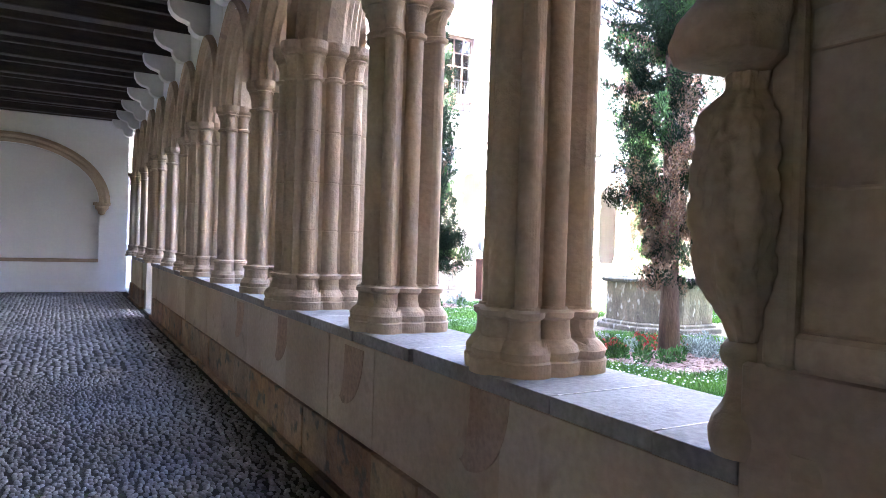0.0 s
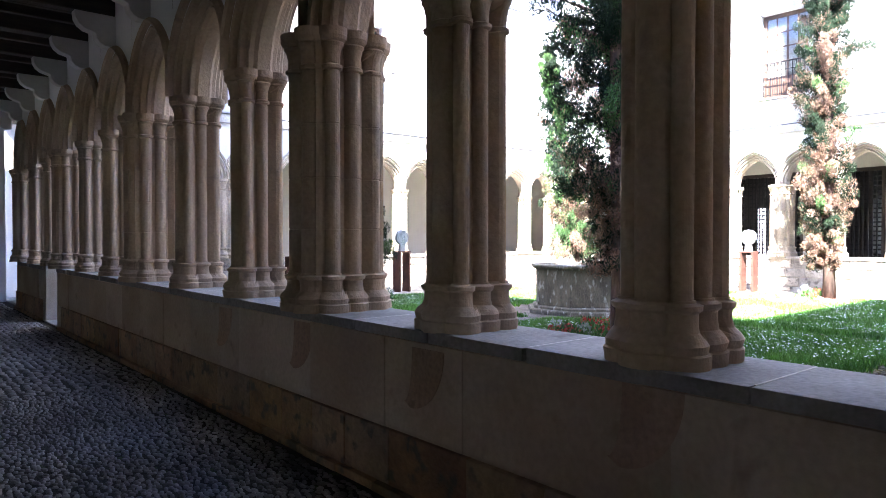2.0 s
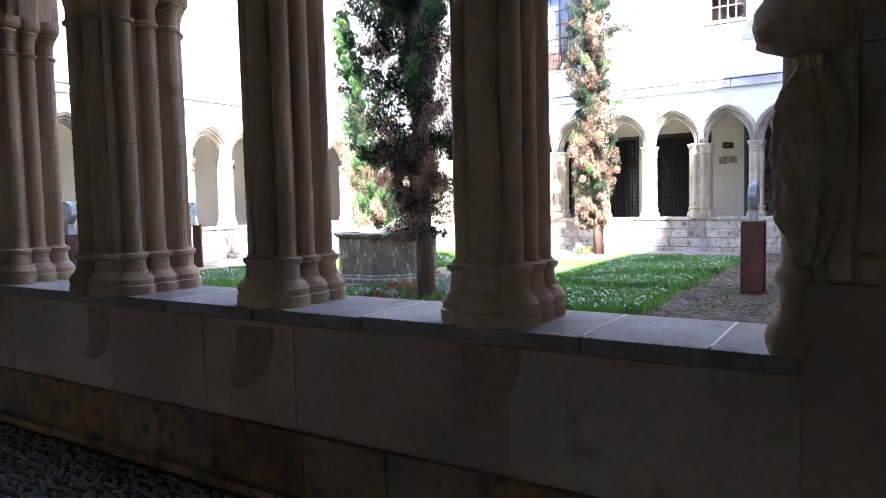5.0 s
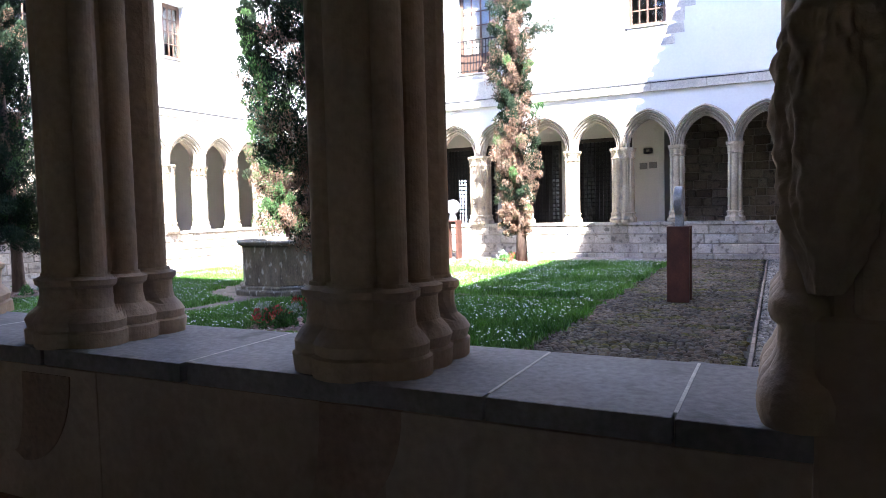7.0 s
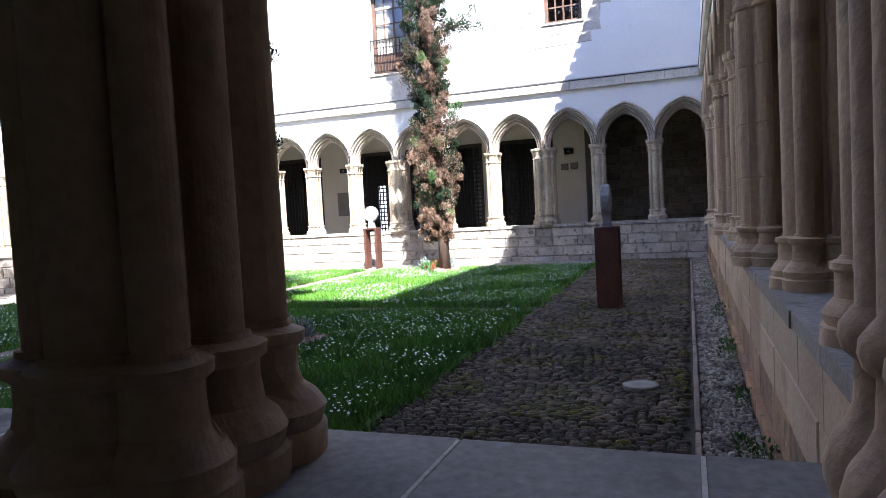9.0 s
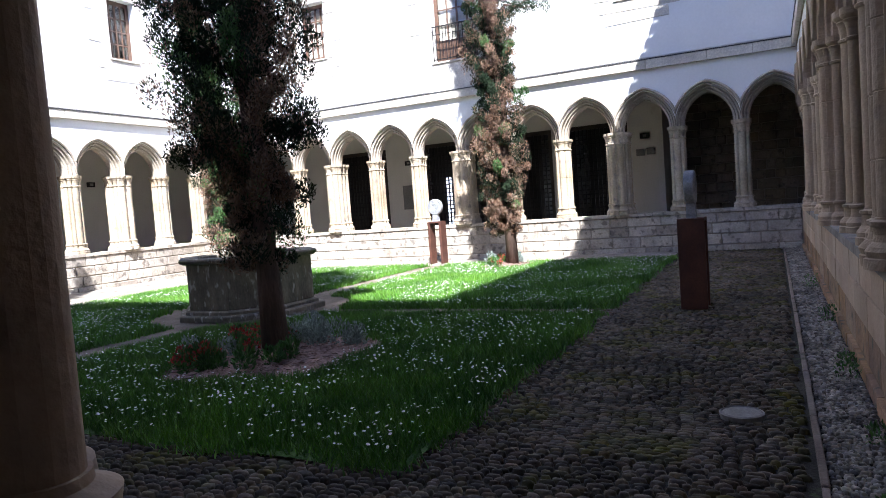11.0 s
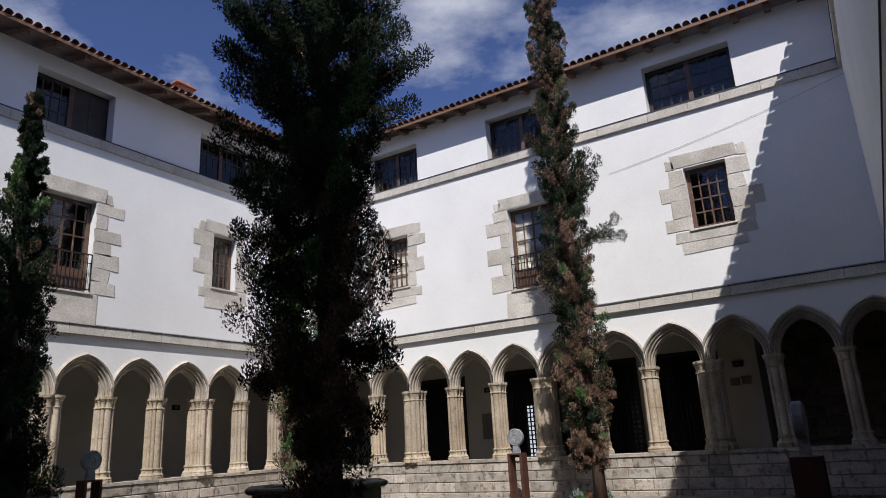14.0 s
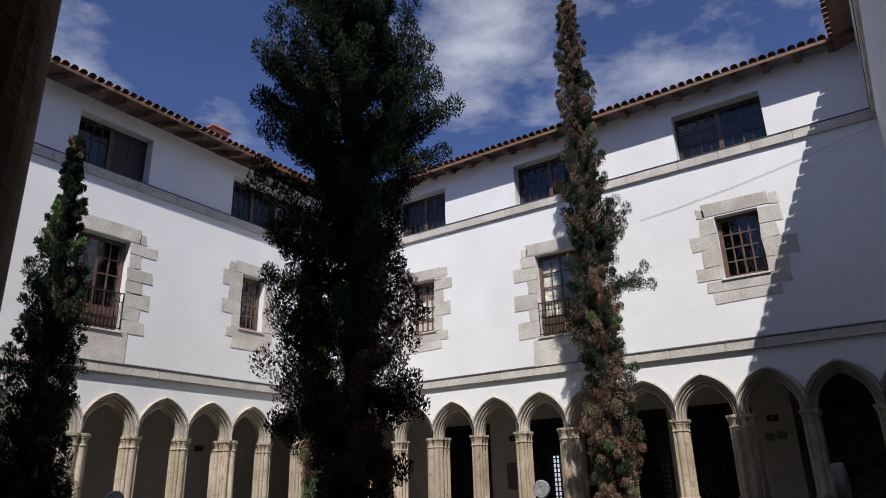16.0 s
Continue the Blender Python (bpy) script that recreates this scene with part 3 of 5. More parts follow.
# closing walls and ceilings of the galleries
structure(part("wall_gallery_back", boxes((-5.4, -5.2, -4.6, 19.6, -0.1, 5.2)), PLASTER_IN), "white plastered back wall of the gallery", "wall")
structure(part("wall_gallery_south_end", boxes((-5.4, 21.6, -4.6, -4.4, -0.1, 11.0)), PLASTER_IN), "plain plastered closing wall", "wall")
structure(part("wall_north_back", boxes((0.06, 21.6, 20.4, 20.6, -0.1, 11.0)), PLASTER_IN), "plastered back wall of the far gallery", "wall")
structure(part("ceiling_west", boxes((-5.3, 0.04, -4.5, 19.5, CEIL + 0.14, CEIL + 0.24)), WOOD_DARK), "dark boarded gallery ceiling", "ceiling")
structure(part("ceiling_east", boxes((XE + 0.52, 21.5, -4.5, 20.5, CEIL, CEIL + 0.1)), WOOD_DARK), "dark boarded gallery ceiling", "ceiling")
structure(part("ceiling_north", boxes((0.06, XE + 0.52, YN + 0.52, 20.5, CEIL, CEIL + 0.1)), WOOD_DARK), "dark boarded gallery ceiling", "ceiling")
structure(part("ceiling_south", boxes((0.06, XE + 0.52, -4.5, YS - 0.52, CEIL, CEIL + 0.1)), WOOD_DARK), "dark boarded gallery ceiling", "ceiling")

# gallery ceiling beams and corbels
for k in range(-3, 13):
    y = 0.23 + 1.42 * (k + 0.5)
    beam = tagged(part("ceiling_beam", boxes((-5.2, 0.02, y - 0.08, y + 0.08, CEIL - 0.08, CEIL + 0.139), bevel=0.012), WOOD_DARK), "dark oak ceiling beam across the gallery", "beam", "gallery beams")
    for d in (0.47, 0.94):
        tagged(part("joist", boxes((-5.2, 0.02, y + d - 0.045, y + d + 0.045, CEIL + 0.02, CEIL + 0.139), bevel=0.008), WOOD_DARK), "dark wooden ceiling joist", "joist", "gallery joists")
    if k < 0:
        continue
    bm = bmesh.new()
    outline = [(0.02, 3.98), (-0.10, 3.98), (-0.16, 4.01), (-0.20, 4.06), (-0.21, 4.12), (-0.25, 4.14), (-0.33, 4.16), (-0.40, 4.21), (-0.44, 4.28), (-0.45, 4.369), (0.02, 4.369)]
    a, b = [bm.verts.new((x, y - 0.085, z)) for x, z in outline], [bm.verts.new((x, y + 0.085, z)) for x, z in outline]
    bm.faces.new(a)
    bm.faces.new(b[::-1])
    for i in range(len(a)):
        bm.faces.new((a[i], a[(i + 1) % len(a)], b[(i + 1) % len(a)], b[i]))
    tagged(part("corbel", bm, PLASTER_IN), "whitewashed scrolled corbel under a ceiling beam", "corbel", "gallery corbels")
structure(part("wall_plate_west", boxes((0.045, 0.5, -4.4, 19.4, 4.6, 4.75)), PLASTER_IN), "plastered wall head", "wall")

# end wall of the gallery with its arched niche
NY, NC, NR = 19.3, -2.72, 2.1


def niche_top(x, add=0.0):
    t = max(0.0, 1 - ((x - NC) / (NR + add)) ** 2)
    return 2.35 + (1.42 + add) * math.sqrt(t)


bm = bmesh.new()
xs = [NC - NR + 2 * NR * i / 40 for i in range(41)]
lo = [bm.verts.new((x, NY, niche_top(x))) for x in xs]
hi = [bm.verts.new((x, NY, 4.7)) for x in xs]
bk = [bm.verts.new((x, NY + 0.3, niche_top(x))) for x in xs]
for i in range(40):
    bm.faces.new((lo[i], lo[i + 1], hi[i + 1], hi[i]))
    bm.faces.new((lo[i], lo[i + 1], bk[i + 1], bk[i]))
box(bm, -5.3, NC - NR, NY, NY + 0.3, -0.1, 4.7)
box(bm, NC + NR, 0.06, NY, NY + 0.3, -0.1, 4.7)
box(bm, NC - NR, NC + NR, NY, NY + 0.3, -0.1, 0.78)
structure(part("wall_gallery_end", bm, PLASTER), "white plastered end wall with an arched recess", "wall")
structure(part("niche_back", boxes((-5.3, 0.06, NY + 0.3, NY + 0.5, -0.1, 4.7)), PLASTER), "white plastered back of the recess", "wall")
bm, rings = bmesh.new(), []
for add, d in ((0.0, 0.02), (-0.02, -0.03), (0.05, -0.06), (0.10, -0.05), (0.16, -0.08), (0.24, -0.07), (0.25, 0.01)):
    rings.append([bm.verts.new((NC + (NR + add) * -math.cos(math.pi * i / 48), NY + d, 2.35 + (1.42 + add) * math.sin(math.pi * i / 48))) for i in range(49)])
for a, b in zip(rings, rings[1:]):
    for i in range(48):
        bm.faces.new((a[i], a[i + 1], b[i + 1], b[i]))
tagged(part("recess_arch", bm, STONE), "moulded stone arch round the wall recess", "arch")
for x in (NC - NR, NC + NR):
    bm = lathe([(0.02, 2.02), (0.08, 2.06), (0.10, 2.14), (0.16, 2.2), (0.17, 2.27), (0.21, 2.29), (0.21, 2.35)], 16)
    o = tagged(part("arch_corbel", bm, STONE), "carved stone corbel carrying the recess arch", "corbel")
    o.location = (x + (0.05 if x > NC else -0.05), NY - 0.03, 0)
tagged(part("ledge", boxes((NC - NR, NC + NR, NY - 0.06, NY + 0.3, 0.78, 0.86), bevel=0.012), STONE), "worn stone ledge under the wall recess", "ledge")


# low arcade walls and their sills
GAP = (13.25, 14.2)
low = {}
for side in ("west", "east", "north", "south"):
    f, cols = MAP[side], COLS[side]
    lo, hi = {"west": (0.40, 17.3), "east": (-0.3, 17.0), "north": (0.4, 17.1), "south": (0.5, 17.1)}[side]
    runs = [(lo, GAP[0]), (GAP[1], hi)] if side == "west" else [(lo, hi)]
    low[side] = structure(part("low_wall_" + side, boxes(*[(a, b, 0.035, T - 0.035, -0.05, SILL - 0.004) for a, b in runs], f=f), MORTAR), "low stone wall under the arcade columns", "wall")
# sill slabs
for side in ("west", "east", "north", "south"):
    f, cols, r = MAP[side], COLS[side], random.Random("sill" + side)
    for k, (a, b) in enumerate(zip(cols, cols[1:])):
        if side == "west" and k == 9:
            continue
        cuts = [0.685, 1.16] if side == "west" and k == 0 else [(a + b) / 2 + r.uniform(-0.12, 0.12)]
        part("sill_joint", boxes(*[(c - 0.0045, c + 0.0045, -0.012, T - 0.03, 0.97, SILL + 0.0005) for c in cuts + [b]], f=f), JOINT, low[side], "pale mortar joint")
        for i, (p, q) in enumerate(zip([a] + cuts, cuts + [b])):
            p, q = p + 0.004, q - 0.004
            if side == "west" and k == 0 and i == 0:
                p = 0.40
            lip = 0.0 if side != "west" else r.choice((0.0, 0.022, 0.03))
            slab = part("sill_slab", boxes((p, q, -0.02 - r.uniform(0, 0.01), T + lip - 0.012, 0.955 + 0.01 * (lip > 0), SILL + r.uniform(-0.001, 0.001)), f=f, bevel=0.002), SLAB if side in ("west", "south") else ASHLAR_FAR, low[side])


def courses(side, rows, v_face, mat, lo, hi, seed, short=0.5, long=0.95, holes=(), joint=0.004):
    """Dressed blocks in courses (z0, z1, proud) on one face of a low wall."""
    f, r = MAP[side], random.Random(seed)
    for z0, z1, proud, m in rows:
        u = lo
        while u < hi - 0.05:
            w = min(r.uniform(short, long), hi - u)
            if hi - u - w < 0.2:
                w = hi - u
            if not any(u < h[1] and u + w > h[0] for h in holes):
                d = proud + r.uniform(-0.004, 0.006)
                va, vb = (v_face - d, v_face) if v_face < 0.2 else (v_face, v_face + d)
                part("ashlar_block", boxes((u + joint, u + w - joint, va, vb, z0 + joint, z1 - joint), f=f, bevel=joint * 1.6), m or mat, low[side])
            u += w


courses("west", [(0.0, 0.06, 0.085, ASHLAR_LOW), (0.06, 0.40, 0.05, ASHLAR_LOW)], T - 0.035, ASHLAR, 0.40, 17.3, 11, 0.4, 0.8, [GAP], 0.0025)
courses("west", [(0.40, 0.955, 0.025, None)], T - 0.035, ASHLAR, 0.40, 17.3, 12, 0.7, 1.5, [GAP], 0.0009)
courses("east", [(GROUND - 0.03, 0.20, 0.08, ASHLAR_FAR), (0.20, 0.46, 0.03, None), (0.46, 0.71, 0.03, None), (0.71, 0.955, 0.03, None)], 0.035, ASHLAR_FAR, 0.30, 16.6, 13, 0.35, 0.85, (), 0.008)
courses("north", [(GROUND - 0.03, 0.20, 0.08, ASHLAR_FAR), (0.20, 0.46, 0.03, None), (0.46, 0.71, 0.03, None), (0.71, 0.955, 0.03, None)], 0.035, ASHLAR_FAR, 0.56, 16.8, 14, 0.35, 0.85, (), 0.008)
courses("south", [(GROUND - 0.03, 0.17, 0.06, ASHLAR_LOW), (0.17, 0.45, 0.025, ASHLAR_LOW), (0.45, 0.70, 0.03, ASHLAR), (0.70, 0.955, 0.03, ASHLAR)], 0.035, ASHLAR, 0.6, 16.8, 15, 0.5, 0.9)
structure(part("gap_step", boxes((0.0, XW + 0.05, GAP[0] + 0.003, GAP[1] - 0.003, -0.02, 0.04), bevel=0.01), SLAB), "stone threshold in a gap of the low wall", "step")

# curved reddish stones let into the gallery face under the columns
for y0, dz in ((1.42, 0.0), (2.86, 0.03), (4.30, 0.01), (5.72, 0.02)):
    bm = bmesh.new()
    rim = [(y0 - 0.30 * math.cos(math.pi / 2 * i / 14) + 0.30, 0.955 - dz - 0.36 * math.sin(math.pi / 2 * i / 14)) for i in range(15)]
    low_rim = [(y0 + 0.30 + (y - y0 - 0.30) * 0.25 + 0.06, 0.94 - dz - (0.94 - dz - z) * 0.9) for y, z in rim]
    front, back = [[bm.verts.new((x, y, z)) for y, z in rim + low_rim[::-1]] for x in (0.006, 0.03)]
    bm.faces.new(front)
    bm.faces.new(back[::-1])
    for i in range(len(front)):
        bm.faces.new((front[i], back[i], back[(i + 1) % len(front)], front[(i + 1) % len(front)]))
    part("curved_stone", bm, PATCH, low["west"], "reddish curved stone let into the wall")

# corner pier with its panelled face and figure
corner = thing("corner_pier", "massive sandstone corner pier with a sunk moulded panel", "pier")
part("core", boxes((0.0, 0.50, -0.62, 0.38, 0.0, 4.58), bevel=0.015), ASHLAR, corner)
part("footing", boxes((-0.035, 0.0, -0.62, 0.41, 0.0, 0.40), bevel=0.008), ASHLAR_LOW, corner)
part("dado", boxes((-0.02, 0.0, -0.62, 0.40, 0.403, 1.28), bevel=0.012), ASHLAR, corner, "plain dressed stone dado")
part("panel_frame", boxes((-0.045, 0.0, 0.25, 0.33, 1.28, 2.42), (-0.045, 0.0, -0.62, 0.25, 1.28, 1.37), (-0.045, 0.0, -0.62, -0.52, 1.37, 2.3), bevel=0.012), STONE, corner, "moulded frame of the sunk panel")
part("panel_course", boxes((-0.012, 0.0, -0.52, 0.248, 1.373, 1.70), bevel=0.006), ASHLAR, corner)
part("panel_course", boxes((-0.014, 0.0, -0.52, 0.248, 1.705, 2.02), bevel=0.006), ASHLAR, corner)
part("panel_course", boxes((-0.012, 0.0, -0.52, 0.248, 2.025, 2.42), bevel=0.006), ASHLAR, corner)
bm = bmesh.new()
prof = [(0.0, 2.10), (0.015, 2.12), (0.03, 2.16), (0.05, 2.18), (0.06, 2.21), (0.06, 2.25), (0.0, 2.30)]
prev = None
for d, z in prof:
    ring = [bm.verts.new(p) for p in ((-0.0 - d, -0.62, z), (-0.0 - d, 0.40 + d, z), (0.42, 0.40 + d, z))]
    if prev:
        for i in (0, 1):
            bm.faces.new((prev[i], prev[i + 1], ring[i + 1], ring[i]))
    prev = ring
part("string_moulding", bm, STONE, corner, "weathered projecting moulding")


def blob(rows, n=28, wear=0.16, seed=3, folds=0.0):
    """An eroded carved mass from rows of (z, centre x, centre y, half width x, half width y)."""
    bm, rings = bmesh.new(), []
    for z, cx, cy, a, b in rows:
        ring = []
        for i in range(n):
            g = 2 * math.pi * i / n
            w = 1 + wear * noise.noise(Vector((math.cos(g) * 2.2 + seed, math.sin(g) * 2.2, z * 9))) + folds * math.cos(g * 7 + z * 5) + 0.55 * wear * noise.noise(Vector((math.cos(g) * 6 + seed, math.sin(g) * 6, z * 30)))
            ring.append(bm.verts.new((cx + a * w * math.cos(g), cy + b * w * math.sin(g), z)))
        rings.append(ring)
    for p, q in zip(rings, rings[1:]):
        for i in range(n):
            bm.faces.new((p[i], p[(i + 1) % n], q[(i + 1) % n], q[i]))
    bm.faces.new(rings[0][::-1])
    bm.faces.new(rings[-1])
    return bm


def spread(rows, k=5):
    out = []
    for a, b in zip(rows, rows[1:]):
        out += [tuple(a[j] + (b[j] - a[j]) * i / k for j in range(5)) for i in range(k)]
    return out + [rows[-1]]


figure = [(1.33, -0.03, 0.385, 0.03, 0.03), (1.40, -0.06, 0.38, 0.05, 0.055), (1.47, -0.085, 0.378, 0.072, 0.08), (1.56, -0.10, 0.375, 0.082, 0.09), (1.70, -0.10, 0.375, 0.090, 0.098), (1.80, -0.10, 0.375, 0.090, 0.096), (1.88, -0.095, 0.375, 0.080, 0.085), (1.92, -0.08, 0.375, 0.055, 0.06), (1.94, -0.07, 0.375, 0.042, 0.045), (1.99, -0.06, 0.375, 0.045, 0.045)]
tagged(part("relief_figure", blob(spread(figure, 12), 96, 0.26, 4, 0.085), STONE, smooth=True), "eroded draped stone figure carved on the corner pier", "statue")
canopy = [(1.985, -0.05, 0.375, 0.05, 0.05), (2.0, -0.08, 0.385, 0.09, 0.09), (2.015, -0.10, 0.395, 0.125, 0.13), (2.06, -0.10, 0.40, 0.135, 0.14), (2.12, -0.09, 0.395, 0.13, 0.135), (2.18, -0.07, 0.385, 0.10, 0.11), (2.23, -0.04, 0.38, 0.06, 0.07)]
tagged(part("figure_canopy", blob(spread(canopy), 56, 0.10, 8, 0.03), STONE, smooth=True), "weathered stone canopy over the carved figure", "canopy")
# slim shafts engaged in the pier's side, each on a tall moulded base
FOOT = [(1.03, 0.078), (1.06, 0.088), (1.09, 0.090), (1.125, 0.080), (1.155, 0.060), (1.185, 0.047), (1.25, 0.044), (1.265, 0.060), (1.285, 0.066), (1.305, 0.064), (1.325, 0.050), (1.335, 0.042)]
for x in (0.04, 0.16, 0.29, 0.42):
    sh = part("engaged_shaft", lathe([(r_, z_) for z_, r_ in FOOT] + [(0.040, 3.0), (0.055, 3.05), (0.065, 3.15)], 18), STONE, corner, smooth=True)
    sh.matrix_basis = pose(x, 0.425, 0)

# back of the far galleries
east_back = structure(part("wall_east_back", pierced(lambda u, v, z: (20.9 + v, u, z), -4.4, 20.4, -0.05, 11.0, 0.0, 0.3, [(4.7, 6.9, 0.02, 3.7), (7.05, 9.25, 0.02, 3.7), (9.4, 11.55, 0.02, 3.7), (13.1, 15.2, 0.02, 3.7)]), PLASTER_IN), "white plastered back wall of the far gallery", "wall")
r = random.Random(5)
rub = structure(part("rubble_wall", boxes((20.68, 20.895, -4.4, 3.45, -0.05, 4.44)), MORTAR), "rough rubble stone wall in the gallery", "wall")
z = 0.02
while z < 4.3:
    h, y = r.uniform(0.16, 0.30), -1.5
    h = min(h, 4.42 - z)
    while y < 3.4:
        w = min(r.uniform(0.22, 0.6), 3.44 - y)
        if w > 0.06:
            bm = boxes((20.62 - r.uniform(0, 0.04), 20.68, y + 0.012, y + w - 0.012, z + 0.012, z + h - 0.012), bevel=0.02)
            for v in bm.verts:
                v.co.y += r.uniform(-0.012, 0.012)
                v.co.z += r.uniform(-0.01, 0.01)
            part("rubble_block", bm, RUBBLE, rub)
        y += w
    z += h
# dark timber screens that stand between the galleries and the rooms, and their iron lattices
for n, (y0, y1, z1, bright) in enumerate(((4.7, 6.9, 3.7, (4.5, 4.62)), (7.05, 9.25, 3.7, (6.9, 7.0)), (9.4, 11.55, 3.7, (11.1, 11.3)), (13.1, 15.2, 3.7, (13.0, 13.1)))):
    screen = thing("lattice_screen", "dark timber and iron lattice screen in a gallery doorway", "screen", "gallery screens")
    part("frame", boxes((20.88, 20.98, y0, y0 + 0.1, 0.02, z1), (20.88, 20.98, y1 - 0.1, y1, 0.02, z1), (20.88, 20.98, y0 + 0.1, y1 - 0.1, z1 - 0.12, z1), (20.88, 20.98, y0 + 0.1, y1 - 0.1, 0.02, 0.2)), WOOD_DOOR, screen)
    m = int((y1 - y0 - 0.2) / 0.12)
    for i in range(1, m):
        y = y0 + 0.1 + (y1 - y0 - 0.2) * i / m
        part("upright", boxes((20.90, 20.925, y - 0.02, y + 0.02, 0.2, z1 - 0.12)), IRON, screen)
    for i in range(1, int(z1 / 0.14)):
        zz = 0.2 + i * 0.14
        if zz < z1 - 0.15:
            part("crossbar", boxes((20.925, 20.945, y0 + 0.1, y1 - 0.1, zz - 0.02, zz + 0.02)), IRON, screen)
    structure(part("room_beyond", boxes((22.6, 22.7, y0 - 0.6, y1 + 0.6, -0.05, 4.0), (21.2, 22.6, y0 - 0.7, y0 - 0.6, -0.05, 4.0), (21.2, 22.6, y1 + 0.6, y1 + 0.7, -0.05, 4.0), (21.2, 22.6, y0 - 0.6, y1 + 0.6, 3.9, 4.0), (21.2, 22.6, y0 - 0.6, y1 + 0.6, -0.1, -0.05)), ROOM_SHADE), "room beyond the lattice, coloured near-black for its shade", "room")
    # glowing slab added in place of daylight behind each screen
    a, b = bright
    structure(part("far_window", boxes((22.56, 22.59, a + 0.25, b + 0.35, 0.9, 2.6)), DAYLIGHT_GLOW), "far window whose own glow stands in for daylight", "window")
# white partition, plaque and small fittings
tagged(part("white_partition", boxes((19.2, 20.61, 3.46, 3.62, 0.02, 4.44)), PLASTER_IN), "white partition wall across the gallery", "wall", kind="structure")
tagged(part("information_panel", boxes((20.86, 20.895, 11.9, 12.5, 1.55, 2.38), bevel=0.006), PLAQUE_GREY), "grey rectangular information panel on the white wall", "panel")
for x, y, z in ((20.84, 12.2, 3.15), (20.84, 4.2, 3.2)):
    o = thing("wall_lamp", "small black emergency lamp box on the wall", "lamp", "wall lamps")
    part("housing", boxes((x, x + 0.05, y - 0.14, y + 0.14, z - 0.08, z + 0.08), bevel=0.01), IRON, o)
    part("lens", boxes((x - 0.012, x, y - 0.05, y + 0.05, z - 0.04, z + 0.04), bevel=0.004), MANHOLE, o, "pale round-edged lens")
o = thing("wall_lamp", "small black emergency lamp box on the wall", "lamp", "wall lamps")
part("housing", boxes((14.5, 14.78, 20.33, 20.38, 3.0, 3.16), bevel=0.01), IRON, o)
part("lens", boxes((14.58, 14.70, 20.318, 20.33, 3.04, 3.12), bevel=0.004), MANHOLE, o, "pale round-edged lens")
for i, (y, z) in enumerate(((4.35, 2.72), (4.05, 2.74))):
    tagged(part("notice", boxes((20.88, 20.895, y - 0.12, y + 0.12, z - 0.1, z + 0.1), bevel=0.003), PLAQUE_GREY), "small grey notice plate on the white wall", "sign", "notices")
# thin cable across the upper wall
pts = [Vector((XE - 0.02, 0.3 + (5.9 - 0.3) * i / 12, 9.05 - 0.17 * (5.6 * i / 12) - 0.10 * math.sin(math.pi * i / 12))) for i in range(13)]
tagged(part("cable", tube(pts, [0.0035] * 13, 5), DARK_GREY), "thin dark cable strung across the white wall", "cable")


# ---- the court ----
r = random.Random(21)
c = thing("well", "octagonal lichened stone well in the middle of the court", "well", m=pose(8.54, 8.59, GROUND))


def octagon(rows):
    bm, rings = bmesh.new(), []
    for rad, z in rows:
        rings.append([bm.verts.new((rad * math.cos(math.pi / 8 + math.pi / 4 * i), rad * math.sin(math.pi / 8 + math.pi / 4 * i), z)) for i in range(8)])
    for a, b in zip(rings, rings[1:]):
        for i in range(8):
            bm.faces.new((a[i], a[(i + 1) % 8], b[(i + 1) % 8], b[i]))
    return bm


part("step", octagon([(0.0, 0.0), (1.20, 0.0), (1.20, 0.07), (1.18, 0.09), (0.8, 0.09)]), WELL_STONE, c)
part("plinth", octagon([(1.10, 0.09), (1.10, 0.13), (1.06, 0.155), (0.85, 0.155)]), WELL_STONE, c)
part("inner_wall", octagon([(0.85, 0.86), (0.85, -0.2), (0.0, -0.2)]), WELL_STONE, c)
for i in range(8):
    a0, a1 = math.pi / 8 + math.pi / 4 * i, math.pi / 8 + math.pi / 4 * (i + 1)
    p, q = Vector((1.03 * math.cos(a0), 1.03 * math.sin(a0))), Vector((1.03 * math.cos(a1), 1.03 * math.sin(a1)))
    d, nrm = (q - p).normalized(), Vector((math.cos((a0 + a1) / 2), math.sin((a0 + a1) / 2)))
    L = (q - p).length

    def fw(u, v, z, p=p, d=d, nrm=nrm):
        s = p + d * u - nrm * v
        return (s.x, s.y, z)

    part("side_slab", boxes((0.006, L - 0.006, 0.0, 0.14, 0.155, 0.86), f=fw, bevel=0.012), WELL_STONE, c)
part("rim", octagon([(0.84, 0.86), (1.08, 0.86), (1.125, 0.885), (1.14, 0.92), (1.125, 0.945), (0.90, 0.95), (0.84, 0.93), (0.84, 0.86)]), WELL_STONE, c, "projecting rounded stone rim")


